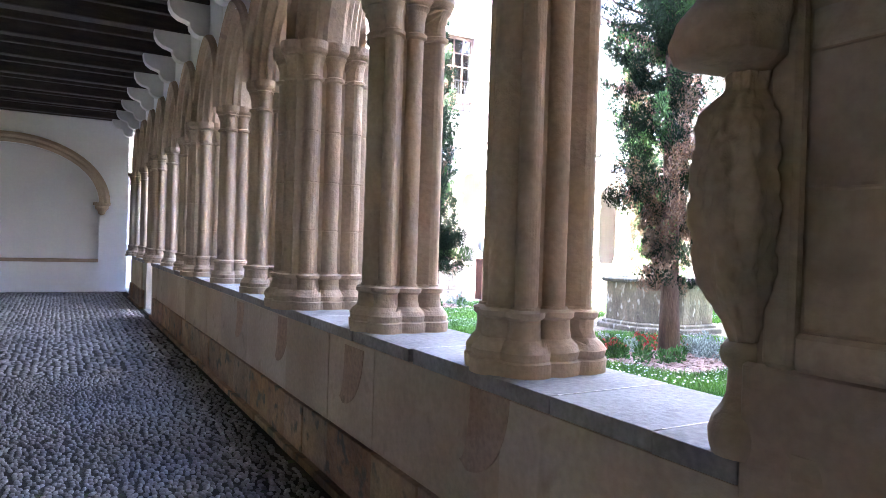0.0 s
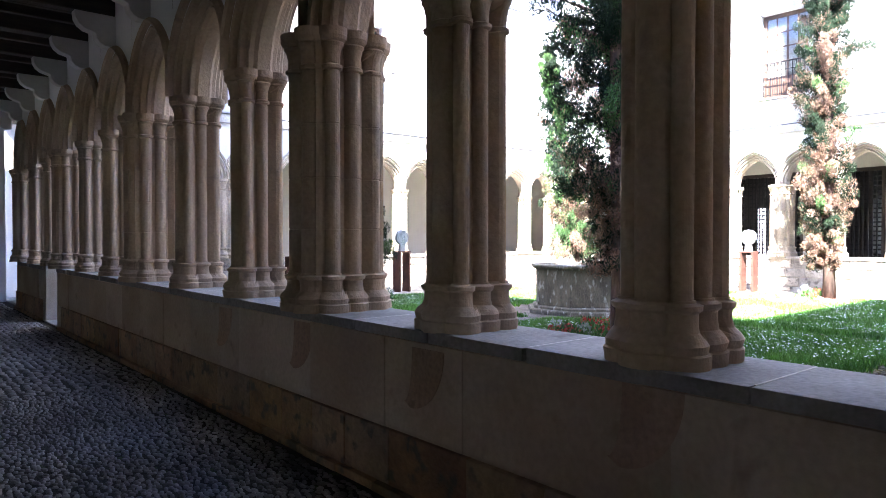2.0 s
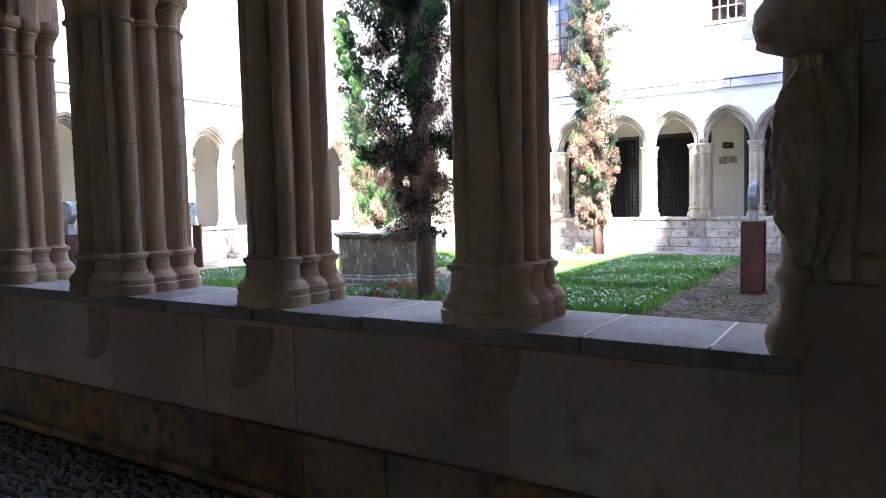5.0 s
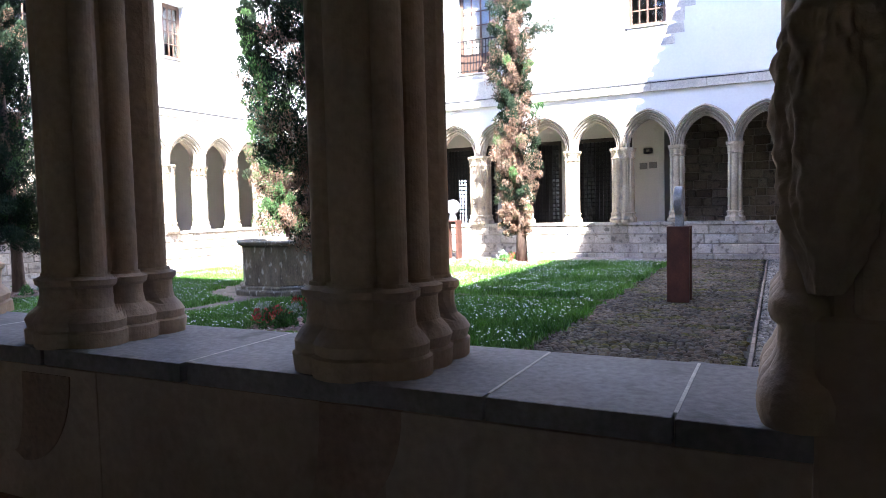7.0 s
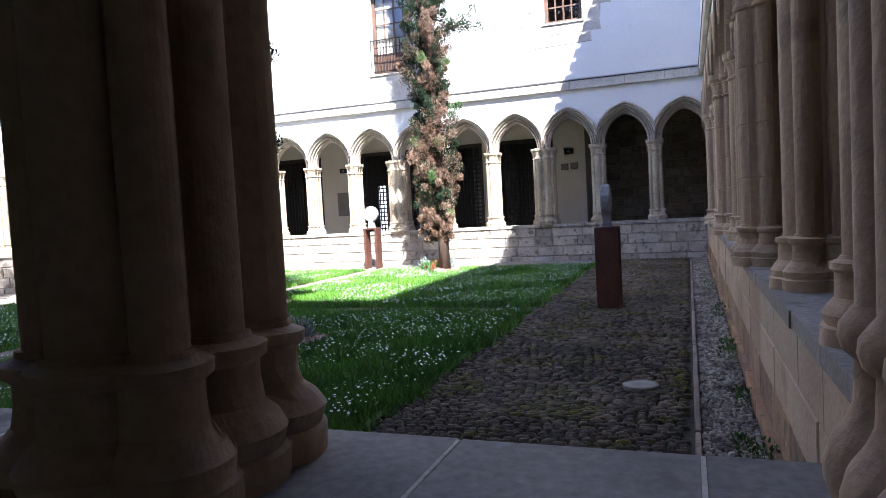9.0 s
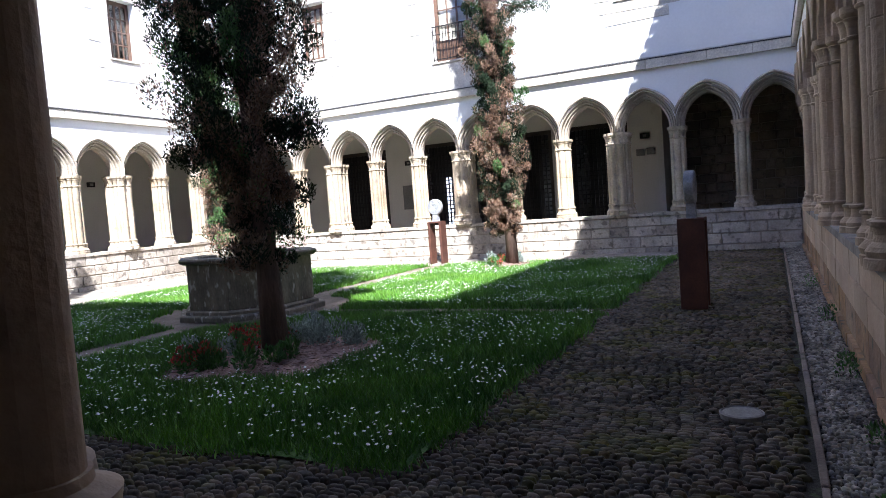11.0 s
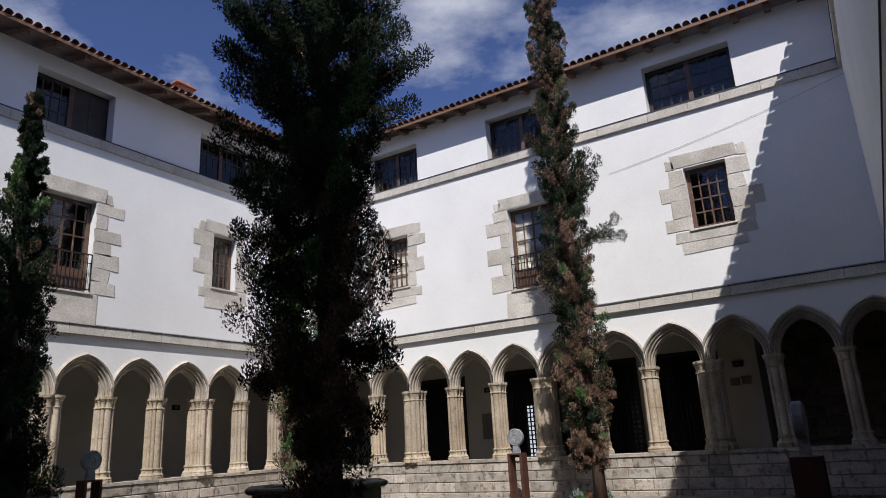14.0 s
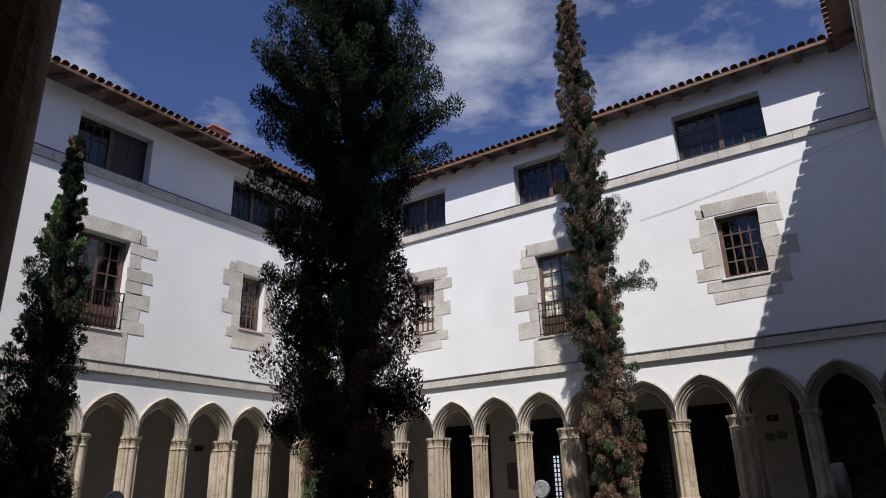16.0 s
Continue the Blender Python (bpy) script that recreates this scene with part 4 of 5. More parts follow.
# plinths of weathered steel with disc-headed stones
def plinth_stone(x, y, turn, label, disc_label):
    p = thing("steel_plinth", label, "plinth", "steel plinths", pose(x, y, GROUND, rz=turn))
    for s in (-1, 1):
        part("steel_plate", boxes((s * 0.16 - 0.03, s * 0.16 + 0.03, -0.155, 0.155, 0.0, 1.10), bevel=0.004), RUST, p)
    part("top_plate", boxes((-0.129, 0.129, -0.15, 0.15, 1.06, 1.10), bevel=0.003), RUST, p)
    s = thing("disc_stele", disc_label, "stele", "carved steles", pose(x, y, GROUND + 1.10, rz=turn))
    bm = bmesh.new()
    n = 40
    rings = [[bm.verts.new((rad * math.cos(2 * math.pi * i / n), yy, 0.375 + rad * math.sin(2 * math.pi * i / n))) for i in range(n)]
             for yy, rad in ((-0.045, 0.06), (-0.06, 0.07), (-0.06, 0.15), (-0.047, 0.16), (-0.06, 0.17), (-0.06, 0.19), (-0.045, 0.205), (0.045, 0.205), (0.06, 0.19), (0.06, 0.17), (0.047, 0.16), (0.06, 0.15), (0.06, 0.07), (0.045, 0.06))]
    for a, b in zip(rings, rings[1:]):
        for i in range(n):
            bm.faces.new((a[i], a[(i + 1) % n], b[(i + 1) % n], b[i]))
    bm.faces.new(rings[0])
    bm.faces.new(rings[-1][::-1])
    part("disc", bm, STELE, s, "round carved head")
    bm = bmesh.new()
    vs = [bm.verts.new(q) for q in ((-0.09, -0.055, 0), (0.09, -0.055, 0), (0.09, 0.055, 0), (-0.09, 0.055, 0), (-0.065, -0.05, 0.21), (0.065, -0.05, 0.21), (0.065, 0.05, 0.21), (-0.065, 0.05, 0.21))]
    for q in ((0, 3, 2, 1), (4, 5, 6, 7), (0, 1, 5, 4), (1, 2, 6, 5), (2, 3, 7, 6), (3, 0, 4, 7)):
        bm.faces.new([vs[i] for i in q])
    part("foot", bm, STELE, s)


plinth_stone(8.80, 1.76, 0, "pair of rusted steel plates standing on the cobbles", "grey stone disc stele set edge-on on rusted steel")
plinth_stone(15.8, 8.75, 90, "pair of rusted steel plates before the far arcade", "pale carved disc stele on rusted steel")
plinth_stone(8.62, 14.85, 0, "pair of rusted steel plates near the corner wall", "grey carved disc stele on rusted steel")
plinth_stone(3.95, 12.0, 90, "dark rusted steel plinth standing near the corner", "dark grey stone disc stele on rusted steel")
man = thing("manhole_cover", "round pale concrete manhole cover in the cobbles", "cover", m=pose(4.64, 1.09, GROUND))
part("rim", lathe([(0.135, -0.02), (0.135, 0.012), (0.123, 0.018), (0.118, 0.010)], 32), MANHOLE, man)
part("lid", lathe([(0.116, -0.02), (0.116, 0.010), (0.11, 0.013)], 32), MANHOLE, man)

# lawns, paths, kerb, gravel
LAWNS = [(3.2, 8.26, 2.78, 8.05), (8.70, 15.2, 2.80, 8.08), (3.2, 8.32, 8.72, 13.6), (8.62, 15.2, 8.78, 13.6)]


def on_lawn(x, y):
    if math.hypot(x - 8.54, y - 8.59) < 1.62 or math.hypot(x - 5.64, y - 5.75) < 1.08 + 0.12 * math.sin(5 * math.atan2(y - 5.75, x - 5.64)):
        return False
    if math.hypot(x - 14.6, y - 6.4) < 0.65 or math.hypot(x - 6.2, y - 13.0) < 0.8:
        return False
    e = 0.10 * noise.noise(Vector((x * 1.7, y * 1.7, 0)))
    return any(a + e < x < b - e and c + e < y < d - e for a, b, c, d in LAWNS)


structure(part("lawn_bed", boxes((3.2, 15.2, 2.78, 13.6, GROUND - 0.04, GROUND - 0.012)), EARTH), "trodden earth paths between the lawns", "ground")
for n, (a, b, cc, d) in enumerate(LAWNS):
    bm = bmesh.new()
    step = 0.22
    nx, ny = int((b - a) / step) + 1, int((d - cc) / step) + 1
    grid = [[bm.verts.new((a + (b - a) * i / nx, cc + (d - cc) * j / ny, GROUND + 0.004 + 0.012 * noise.noise(Vector((i * 0.35, j * 0.35, n))))) for j in range(ny + 1)] for i in range(nx + 1)]
    for i in range(nx):
        for j in range(ny):
            x, y = a + (b - a) * (i + 0.5) / nx, cc + (d - cc) * (j + 0.5) / ny
            if on_lawn(x, y):
                bm.faces.new((grid[i][j], grid[i + 1][j], grid[i + 1][j + 1], grid[i][j + 1]))
    bmesh.ops.delete(bm, geom=[v for v in bm.verts if not v.link_faces], context="VERTS")
    structure(part("lawn", bm, TURF), "green daisy lawn of the cloister court", "lawn")

rng = np.random.default_rng(4)


lawn_mask = np.array([[on_lawn(3.0 + 0.05 * i, 2.6 + 0.05 * j) for j in range(226)] for i in range(250)])


def scatter_grass(count, lo, hi, tall, wide, name):
    xy = np.stack([rng.uniform(lo[0], hi[0], count), rng.uniform(lo[1], hi[1], count)], 1)
    cell = np.clip(((xy - (2.975, 2.575)) / 0.05).astype(int), 0, (249, 225))
    xy = xy[lawn_mask[cell[:, 0], cell[:, 1]]]
    xy = xy + rng.normal(0, 0.045, xy.shape)
    n = len(xy)
    a, h, w = rng.uniform(0, 6.28, n), tall * rng.uniform(0.5, 1.15, n), wide * rng.uniform(0.7, 1.3, n)
    d = np.stack([np.cos(a) * w, np.sin(a) * w], 1)
    bend = rng.normal(0, 0.4, (n, 2)) * h[:, None]
    z = np.full((n, 1), GROUND - 0.005)
    v = np.stack([np.hstack([xy - d, z]), np.hstack([xy + d, z]), np.hstack([xy + bend, z + h[:, None]])], 1).reshape(-1, 3)
    tagged(raw(name, v.tolist(), np.arange(3 * n).reshape(-1, 3).tolist(), GRASS), "short green grass of the court lawn", "grass", kind="stuff")


scatter_grass(190000, (3.1, 2.7), (9.0, 8.8), 0.085, 0.006, "grass")
scatter_grass(130000, (8.6, 2.7), (15.3, 13.7), 0.10, 0.010, "grass")
scatter_grass(70000, (3.1, 8.6), (8.6, 13.7), 0.10, 0.010, "grass")
verts, faces = [], []
for _ in range(15000):
    x, y = rng.uniform(3.2, 15.2), rng.uniform(2.8, 13.6)
    if not on_lawn(x, y) or noise.noise(Vector((x * 0.8, y * 0.8, 3))) < -0.12:
        continue
    rad, z, k = rng.uniform(0.006, 0.013), GROUND + rng.uniform(0.07, 0.12), len(verts)
    tx, ty = rng.normal(0, 0.3, 2)
    verts.append((x, y, z + 0.004))
    for i in range(7):
        g = 6.283 * i / 7
        verts.append((x + rad * math.cos(g), y + rad * math.sin(g), z + rad * (tx * math.cos(g) + ty * math.sin(g))))
    faces += [(k, k + 1 + i, k + 1 + (i + 1) % 7) for i in range(7)]
tagged(raw("daisies", verts, faces, DAISY), "scattered white daisies in the lawn", "flower", kind="stuff")
kerb = tagged(part("kerb", boxes((XW + 0.12, XE - 0.1, 0.672, 0.698, -0.02, GROUND + 0.004)), SOIL), "thin brown stone edging beside the gravel drain", "kerb", kind="structure")
x, r = XW + 0.12, random.Random(77)
while x < XE - 0.3:
    w = r.uniform(0.35, 0.75)
    part("kerb_stone", boxes((x + 0.004, min(x + w, XE - 0.1) - 0.004, 0.666 + r.uniform(-0.004, 0.004), 0.704, GROUND - 0.02, GROUND + 0.016 + r.uniform(-0.005, 0.006)), bevel=0.006), KERB_STONE, kerb)
    x += w
structure(part("court_margin", boxes((15.2, XE - 0.05, 2.9, YN - 0.05, GROUND - 0.03, GROUND), (XW + 0.05, 15.2, 13.6, YN - 0.05, GROUND - 0.03, GROUND)), PAVING), "pale worn paving along the far walls", "pavement")


def stone_verts(x, y, lx, ly, h, a, z):
    """A set stone with a rounded crown: eight points at its foot, eight at its shoulder, one on top."""
    c, s, out = math.cos(a), math.sin(a), []
    js = rng.uniform(0.86, 1.1, 8)
    for grow, up in ((1.0, 0.0), (0.80, 0.72)):
        for i in range(8):
            g = math.pi / 4 * (i + 0.5)
            px = math.copysign(abs(math.cos(g)) ** 0.7, math.cos(g)) * lx * js[i] * grow / 2
            py = math.copysign(abs(math.sin(g)) ** 0.7, math.sin(g)) * ly * js[i] * grow / 2
            out.append((x + px * c - py * s, y + px * s + py * c, z + h * up))
    out.append((x + (js[0] - 1) * lx * 0.6 * c, y + (js[0] - 1) * lx * 0.6 * s, z + h * js[1]))
    return out


STONE_FACES = [(i, (i + 1) % 8, 8 + (i + 1) % 8, 8 + i) for i in range(8)] + [(8 + i, 8 + (i + 1) % 8, 16) for i in range(8)]


def cobbles(name, lo, hi, lx, ly, mat, label, skip=None, z=GROUND - 0.032, h=0.034, loose=1.0):
    """Set stones in rough rows, long side across the path."""
    verts, faces = [], []
    x = lo[0]
    while x < hi[0]:
        y, w = lo[1] + rng.uniform(0, lx), ly * rng.uniform(0.85, 1.25)
        while y < hi[1]:
            L = lx * rng.uniform(0.65, 1.35)
            if not (skip and skip(x, y + L / 2)):
                k = len(verts)
                verts += stone_verts(x + w / 2 + rng.normal(0, 0.004 * loose), y + L / 2, L * 0.94, w * 0.9, h * rng.uniform(0.8, 1.25), math.pi / 2 + rng.normal(0, 0.07 * loose), z)
                faces += [tuple(k + i for i in q) for q in STONE_FACES]
            y += L
        x += w
    return tagged(raw(name, verts, faces, mat, None, True), label, "cobble", kind="stuff")


def off_path(x, y):
    return math.hypot(x - 4.64, y - 1.09) < 0.16 or (3.79 < x < 4.70 and 1.2 < y < 2.3) or on_lawn(x, y)


cobbles("cobbles", (0.62, 0.71), (16.7, 2.95), 0.088, 0.043, COBBLE, "worn dark cobbles of the court path", off_path, loose=1.6)
cobbles("cobbles", (0.62, 2.95), (3.3, 13.6), 0.10, 0.050, COBBLE, "worn dark cobbles of the court path", on_lawn)
# the cobbles that the walk passes nearest, each on its own
kinds = []
for _ in range(6):
    kinds.append(raw("cobble", stone_verts(0, 0, 0.095 * rng.uniform(0.8, 1.2), 0.044, 0.036, math.pi / 2, 0), STONE_FACES, COBBLE_PIECE, pavement, True))
n, x = 0, 3.81
while x < 4.70 and n < 290:
    y = 1.2 + rng.uniform(0, 0.06)
    while y < 2.28:
        if not math.hypot(x - 4.64, y - 1.09) < 0.16:
            src = kinds[n % 6]
            ob = src if n < 6 else src.copy()
            if n >= 6:
                scene.collection.objects.link(ob)
            ob.matrix_basis = pose(x, y, GROUND - 0.033, rz=rng.normal(0, 4))
            n += 1
        y += 0.086
    x += 0.044
# gravel drain along the side arcade
verts, faces = [], []
for _ in range(15000):
    x, y, s = 0.7 + 16 * rng.uniform(0, 1) ** 1.4, rng.uniform(0.34, 0.65), rng.uniform(0.014, 0.032)
    k = len(verts)
    verts += stone_verts(x, y, s * 1.5, s, s * 0.7, rng.uniform(0, 3.14), GROUND - 0.03 + rng.uniform(0, 0.022))
    faces += [tuple(k + i for i in q) for q in STONE_FACES]
tagged(raw("gravel", verts, faces, PEBBLE, None, True), "pale pebbles in the drain strip", "gravel", kind="stuff")
# pebble paving of the gallery, set in rough rows across it
cobbles("floor_pebbles", (-5.1, -2.6), (-0.10, 7.6), 0.062, 0.036, GALLERY_COBBLE, "grey pebbles laid in rows in the gallery floor", None, -0.008, 0.022, 3.2)
cobbles("floor_pebbles", (-5.1, 7.6), (-0.10, 19.2), 0.12, 0.075, GALLERY_COBBLE, "grey pebbles laid in rows in the gallery floor", None, -0.008, 0.022, 3.2)


# plants
def leaf_cloud(spots, size, mat, name, parent, seed, long=2.2):
    """Many small folded sprays round the given (x, y, z, spread, count) spots."""
    g = np.random.default_rng(seed)
    at = np.concatenate([np.tile((x, y, z, s), (num, 1)) for x, y, z, s, num in spots])
    n = len(at)

    def unit(v):
        return v / (np.linalg.norm(v, axis=1, keepdims=True) + 1e-9)

    d = unit(g.normal(0, 1, (n, 3)))
    p = at[:, :3] + d * (at[:, 3] * g.uniform(0.1, 1.0, n) ** 0.45)[:, None] * (1, 1, 1.3)
    out = unit(d * 0.6 + (0, 0, 0.9) + g.normal(0, 0.45, (n, 3)))
    across = unit(np.cross(out, g.normal(0, 1, (n, 3))))
    up = np.cross(across, out)
    s = (size * g.uniform(0.6, 1.4, n))[:, None]
    mid = p + out * s * long * 0.5 + up * s * 0.25
    v = np.stack([p, mid + across * s * 0.45, p + out * s * long, mid - across * s * 0.45], 1).reshape(-1, 3)
    k = np.arange(n)[:, None] * 4
    f = np.concatenate([k + (0, 1, 2), k + (0, 2, 3)], 1).reshape(-1, 3)
    return raw(name, v.tolist(), f.tolist(), mat, parent)


def tufts(spots, base, tip, env, per, g):
    """Dense tufts along a bough, from inside the crown to its knobby end."""
    steps = max(4, int(env * 7))
    for j in range(steps):
        f = 0.22 + 0.74 * j / (steps - 1)
        p = base.lerp(tip, f) + Vector((0, 0, -0.10 * env * math.sin(math.pi * f)))
        w = env * (0.17 + 0.05 * math.sin(3.1 * f)) * g.uniform(0.8, 1.15)
        spots.append((p.x + g.uniform(-0.05, 0.05), p.y + g.uniform(-0.05, 0.05), p.z + g.uniform(-0.05, 0.05), max(0.05, min(0.125, w)), per))


def cypress(x, y, label, height, crown_from, radius, seed, lean=(0, 0), share=(0.8, 0.05, 0.15), dead_low=0.0, trunk=0.13, clumps=260, per=60, gap=0.0, size=0.05, sprigs=(), rough=0.4, dead_top=0.0):
    g = random.Random(seed)
    t = thing("cypress", label, "tree", "court trees", pose(x, y, GROUND - 0.03))
    pts, rad = [], []
    for i in range(13):
        k = i / 12
        pts.append((lean[0] * k + 0.05 * math.sin(5 * k + seed), lean[1] * k + 0.05 * math.cos(4 * k + seed) - 0.05, height * 0.97 * k))
        rad.append(trunk * (1 - k) ** 0.8 * (1.25 if i == 0 else 1) + 0.012)
    part("trunk", tube(pts, rad, 12), BARK, t, "ridged grey-brown trunk", True)
    spots = {"crown": [], "fresh_foliage": [], "dead_foliage": []}
    limbs = []
    for i in range(clumps):
        # one bough each: it leaves the trunk, bends upwards and carries a row of dense tufts
        k = (i + g.random()) / clumps
        z = crown_from + (height - crown_from) * k
        a = i * 2.39996 + g.uniform(-0.5, 0.5)
        env = radius(k) * max(0.45, 0.88 + rough * noise.noise(Vector((math.cos(a) * 1.1 + seed, math.sin(a) * 1.1, z * 0.9))) + g.uniform(-0.14, 0.10))
        kk = z / height
        sag = -0.3 if k < 0.12 else g.uniform(0.55, 1.1)
        base = Vector((lean[0] * kk, lean[1] * kk, z - sag * env * 0.75))
        tip = Vector((base.x + env * math.cos(a), base.y + env * math.sin(a), min(z, height)))
        brown = share[2] + dead_low * max(0.0, 1 - k * 2.0) + dead_top * max(0.0, k - 0.55) + 0.5 * noise.noise(Vector((tip.x * 1.8, tip.y * 1.8, z * 1.1 + seed))) + g.uniform(-0.26, 0.26)
        green = "fresh_foliage" if g.random() < share[1] / (share[0] + share[1]) else "crown"
        thin = 0.35 + 2.1 * k if (gap and k < 0.30) else 1.0
        dry = min(1.0, max(0.0, 0.5 + 2.2 * (brown - 0.42)))
        for pick, some in (("dead_foliage", dry), (green, 1.0 - dry)):
            if some > 0.05:
                tufts(spots[pick], base, tip, env, int(per * thin * some), g)
        limbs.append((base, base.lerp(tip, 0.8)))
    for sx, sy, sz, rise in sprigs:
        base, tip = Vector((0.25 * sx, 0.25 * sy, sz - rise)), Vector((sx, sy, sz))
        tufts(spots["crown"], base, tip, 0.75, per, g)
        limbs.insert(0, (base, base.lerp(tip, 0.9)))
    for nm, mat, lab in (("crown", LEAF_GREEN, ""), ("fresh_foliage", LEAF_BRIGHT, "lighter green sprays"), ("dead_foliage", LEAF_DEAD, "dry orange-brown sprays")):
        if spots[nm]:
            o = leaf_cloud(spots[nm], size, mat, nm, t, seed)
            if lab:
                o["label"] = lab
    for a, b in limbs[:len(sprigs) + 6] + limbs[len(sprigs) + 6::5][:40]:
        a, b = Vector(a), Vector(b)
        mid = (a + b) / 2 + Vector((0, 0, -0.06))
        part("limb", tube([a, mid, b], [0.028, 0.018, 0.008], 6), BARK, t)
    return t


def near_shape(k):
    return (0.50 + 0.42 * min(1.0, max(0.0, k - 0.14) / 0.20)) * (1.0 if k < 0.75 else 1.0 - 1.6 * (k - 0.75))


def thin_shape(k):
    low = 0.40 + 0.24 * min(1.0, k * 5.0)
    waist = low - 0.22 * min(1.0, max(0.0, k - 0.60) / 0.07)
    return waist * (1.0 if k < 0.86 else 1.0 - 4.5 * (k - 0.86))


# (across, depth, height, rise) of the boughs that stand out of the near crown
OUT_NEAR = [(-1.05, 0.1, 6.6, 0.5), (-1.12, -0.2, 5.95, 0.35), (-1.1, 0.2, 5.75, 0.5), (1.22, 0.0, 6.05, 0.45), (1.08, 0.2, 5.45, 0.1), (-1.12, 0.1, 5.2, 0.5), (-1.08, -0.3, 4.75, 0.4), (-1.0, 0.2, 4.45, 0.4), (-0.98, 0.0, 3.85, 0.2), (-0.82, 0.2, 3.45, 0.2), (0.70, 0.1, 2.65, 0.2), (0.70, -0.1, 2.35, -0.1), (-0.82, 0.0, 2.2, -0.1), (0.5, 0.2, 1.75, -0.2), (0.85, -0.2, 6.7, 0.6), (0.8, 0.3, 7.2, 0.7), (-0.9, -0.2, 7.4, 0.6)]
SPRIG_NEAR = [(0.65 * a + 0.76 * b, -0.76 * a + 0.65 * b, z, rise) for a, b, z, rise in OUT_NEAR]
SPRIG_THIN = [(0.35, -1.05, 6.2, 0.5), (0.4, -1.15, 5.8, -0.1), (0.3, -0.8, 7.7, 0.7), (0.3, -0.75, 7.3, 0.6), (0.25, -0.6, 8.0, 0.7)]
cypress(5.64, 5.79, "tall dark cypress with bare trunk beside the well", 11.8, 0.95, near_shape, 3, (0.1, 0.12), (0.92, 0.08, 0.04), 0.40, 0.115, 330, 290, 0.03, 0.0180, SPRIG_NEAR, 0.8)
cypress(14.6, 6.38, "slender half-dead cypress with orange-brown foliage", 13.8, 0.75, thin_shape, 9, (0.0, 0.05), (0.85, 0.10, 0.20), 0.45, 0.11, 320, 190, 0.0, 0.0215, SPRIG_THIN, 0.45, 0.75)
cypress(6.15, 13.3, "dense young cypress with a pointed crown", 8.2, 0.9, lambda k: 0.85 * (1 - k) ** 0.75 + 0.06, 14, (-0.15, 0.0), (0.85, 0.15, 0.0), 0.0, 0.09, 190, 170, 0.0, 0.023)
cypress(10.0, 9.75, "leaning light-green cypress with dry lower boughs behind the well", 5.9, 1.0, lambda k: 0.66 * (1 - k) ** 0.6 + 0.08, 17, (-0.35, 0.8), (0.4, 0.5, 0.08), 0.38, 0.05, 120, 150, 0.0, 0.022)


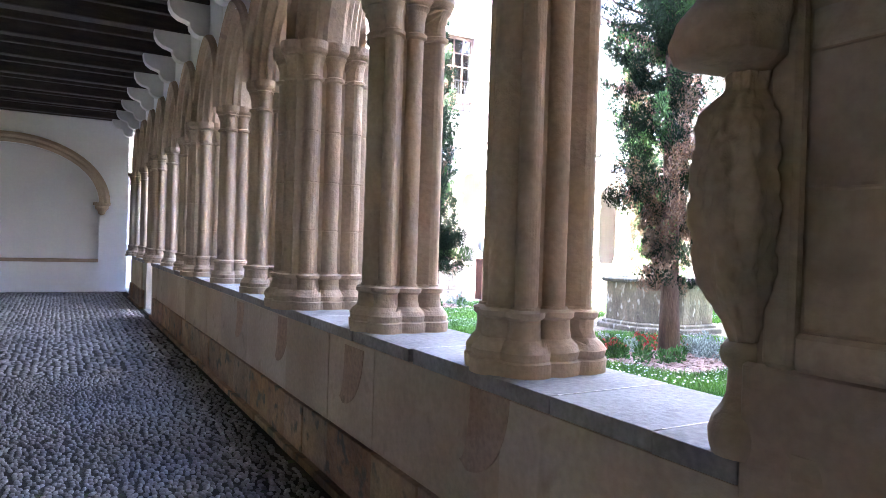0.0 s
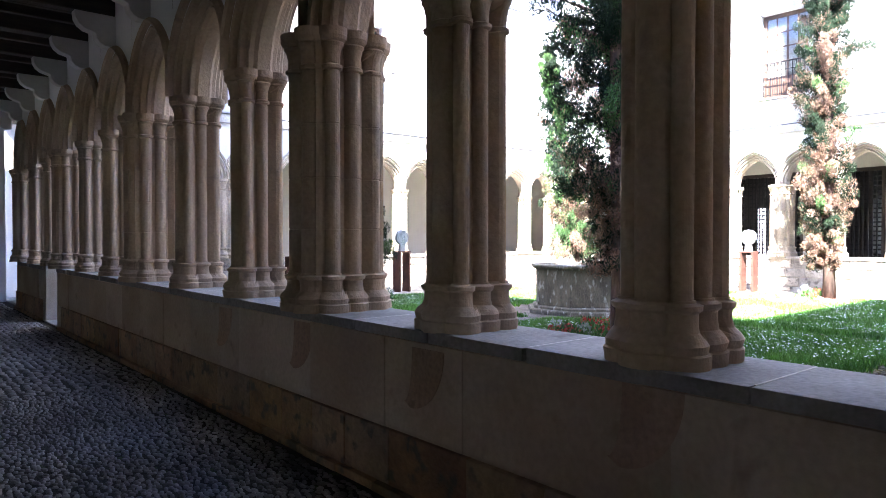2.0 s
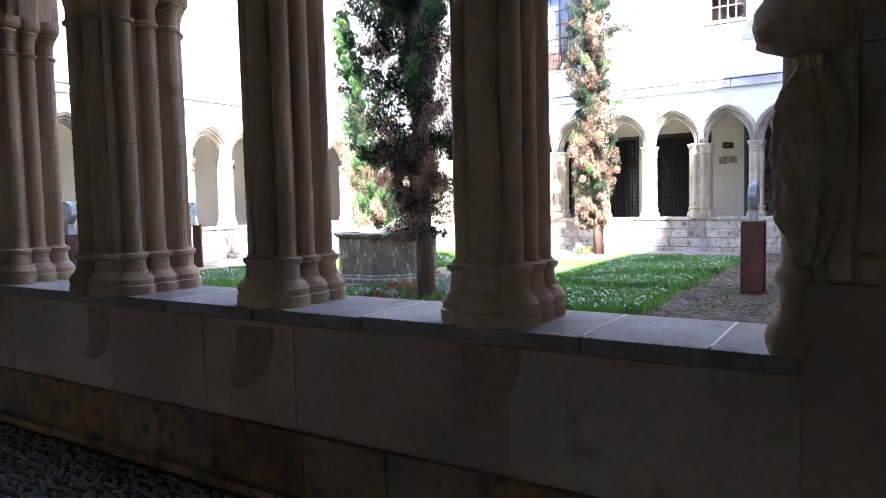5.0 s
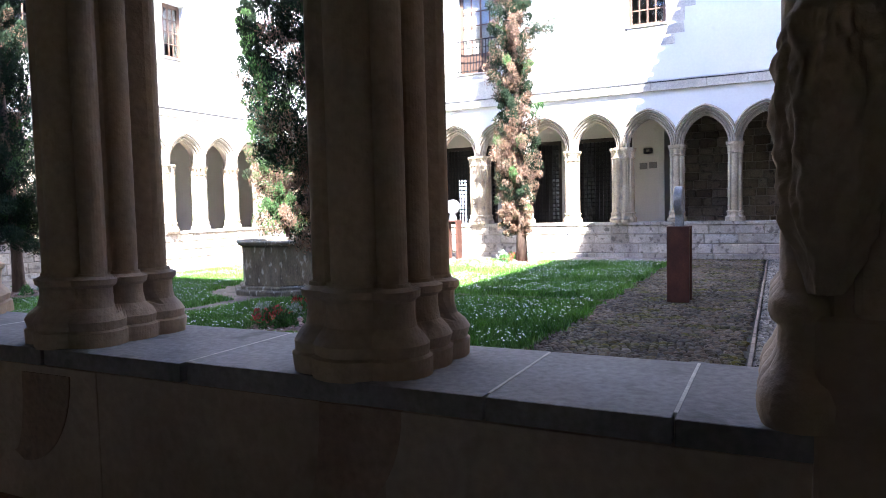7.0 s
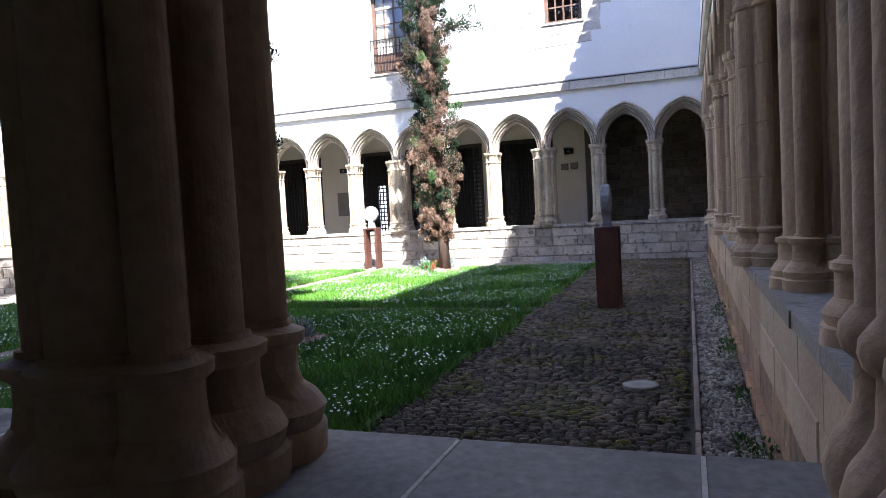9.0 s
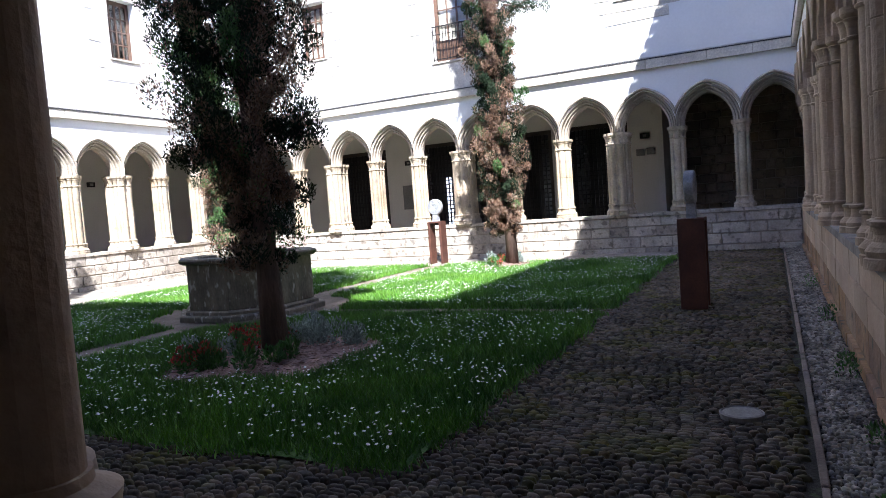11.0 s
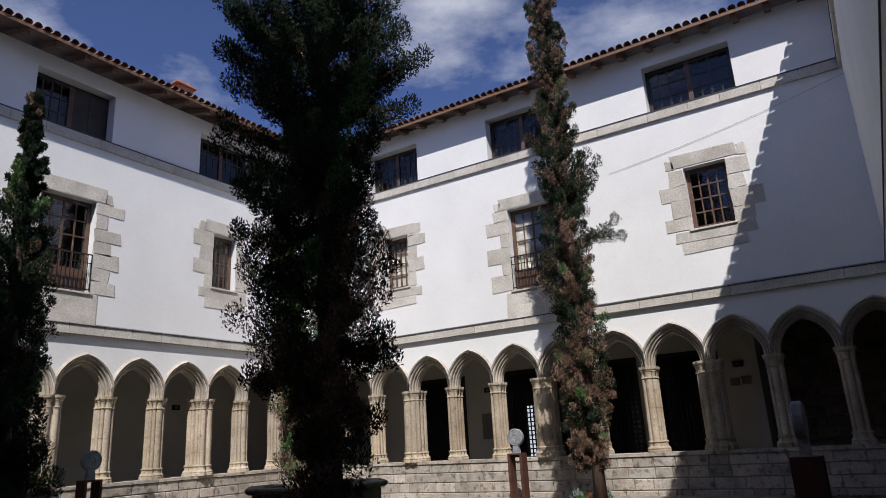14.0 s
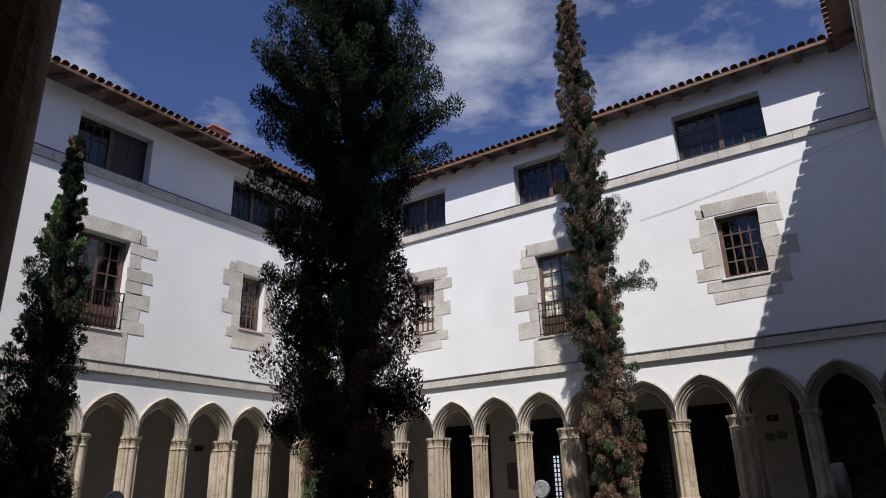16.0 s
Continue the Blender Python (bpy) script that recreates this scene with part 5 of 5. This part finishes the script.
# planted beds
def bed(x, y, rad, seed, reds, silvers, herbs):
    g = random.Random(seed)
    verts, faces = [], []
    b = bmesh.new()
    ring = [b.verts.new((x + rad * (1 + 0.16 * math.sin(5 * 6.283 * i / 48 + seed)) * math.cos(6.283 * i / 48), y + rad * (1 + 0.16 * math.sin(5 * 6.283 * i / 48 + seed)) * math.sin(6.283 * i / 48), GROUND - 0.005)) for i in range(48)]
    mid = b.verts.new((x, y, GROUND + 0.09))
    for i in range(48):
        b.faces.new((ring[i], ring[(i + 1) % 48], mid))
    structure(part("planting_bed", b, MULCH), "reddish bark-mulched bed round a tree", "bed")
    for _ in range(int(1500 * rad * rad)):
        a, d = g.uniform(0, 6.283), rad * 1.02 * math.sqrt(g.random())
        px, py, k = x + d * math.cos(a), y + d * math.sin(a), len(verts)
        z = GROUND + 0.09 * (1 - d / rad) + 0.004
        w, L, t = g.uniform(0.006, 0.014), g.uniform(0.02, 0.05), g.uniform(0, 6.283)
        for sx, sy in ((-1, -1), (1, -1), (1, 1), (-1, 1)):
            verts.append((px + sx * L * math.cos(t) - sy * w * math.sin(t), py + sx * L * math.sin(t) + sy * w * math.cos(t), z + g.uniform(0, 0.02)))
        faces.append((k, k + 1, k + 2, k + 3))
    tagged(raw("bark_chips", verts, faces, MULCH), "loose bark chips on the bed", "mulch", kind="stuff")

    def tuft(nm, lab, mat, flower, spread_r, num, size, arc):
        a, d = g.uniform(*g.choice(arc)), rad * g.uniform(0.3, 0.85)
        px, py = x + d * math.cos(a), y + d * math.sin(a)
        o = thing(nm, lab, "plant", "bed plants", pose(px, py, GROUND + 0.02))
        leaf_cloud([(0, 0, spread_r * 0.75, spread_r, num)], size, mat, "leaves", o, g.randrange(9999), 2.0)
        if flower:
            leaf_cloud([(g.uniform(-0.08, 0.08), g.uniform(-0.08, 0.08), spread_r * 1.35, 0.045, 16) for _ in range(5)], 0.03, flower, "petals", o, g.randrange(9999), 1.2)

    for _ in range(silvers):
        tuft("silver_plant", "low silver-leaved bush in the mulched bed", LEAF_SILVER, None, g.uniform(0.10, 0.17), 260, 0.022, ((-1.1, 0.4), (-0.9, 0.1), (1.8, 2.4)))
    for _ in range(reds):
        tuft("red_flower_plant", "green bedding plant with red flowers", LEAF_HERB, PETAL_RED, g.uniform(0.08, 0.13), 140, 0.026, ((2.2, 3.4), (0.2, 1.3)))
    for _ in range(herbs):
        tuft("leafy_plant", "leafy green plant at the bed's edge", LEAF_HERB, None, g.uniform(0.08, 0.13), 140, 0.032, ((0.0, 6.28),))


bed(5.62, 5.72, 1.15, 31, 16, 12, 8)
bed(14.6, 6.4, 0.62, 32, 4, 4, 3)
bed(6.2, 13.0, 0.8, 33, 5, 4, 3)

# weeds along the foot of the side wall
g = random.Random(8)
for x, y, wide in ((2.35, 0.40, 0.06), (3.1, 0.37, 0.09), (3.3, 0.46, 0.06), (4.3, 0.38, 0.07), (5.7, 0.42, 0.10), (6.0, 0.38, 0.07), (7.9, 0.40, 0.10), (10.5, 0.42, 0.11)):
    o = thing("weed", "small green weed sprouting in the gravel drain", "plant", "drain weeds", pose(x, y, GROUND - 0.01))
    leaf_cloud([(0, 0, wide * 0.5, wide, 90)], 0.018, LEAF_HERB, "leaves", o, g.randrange(9999), 2.0)
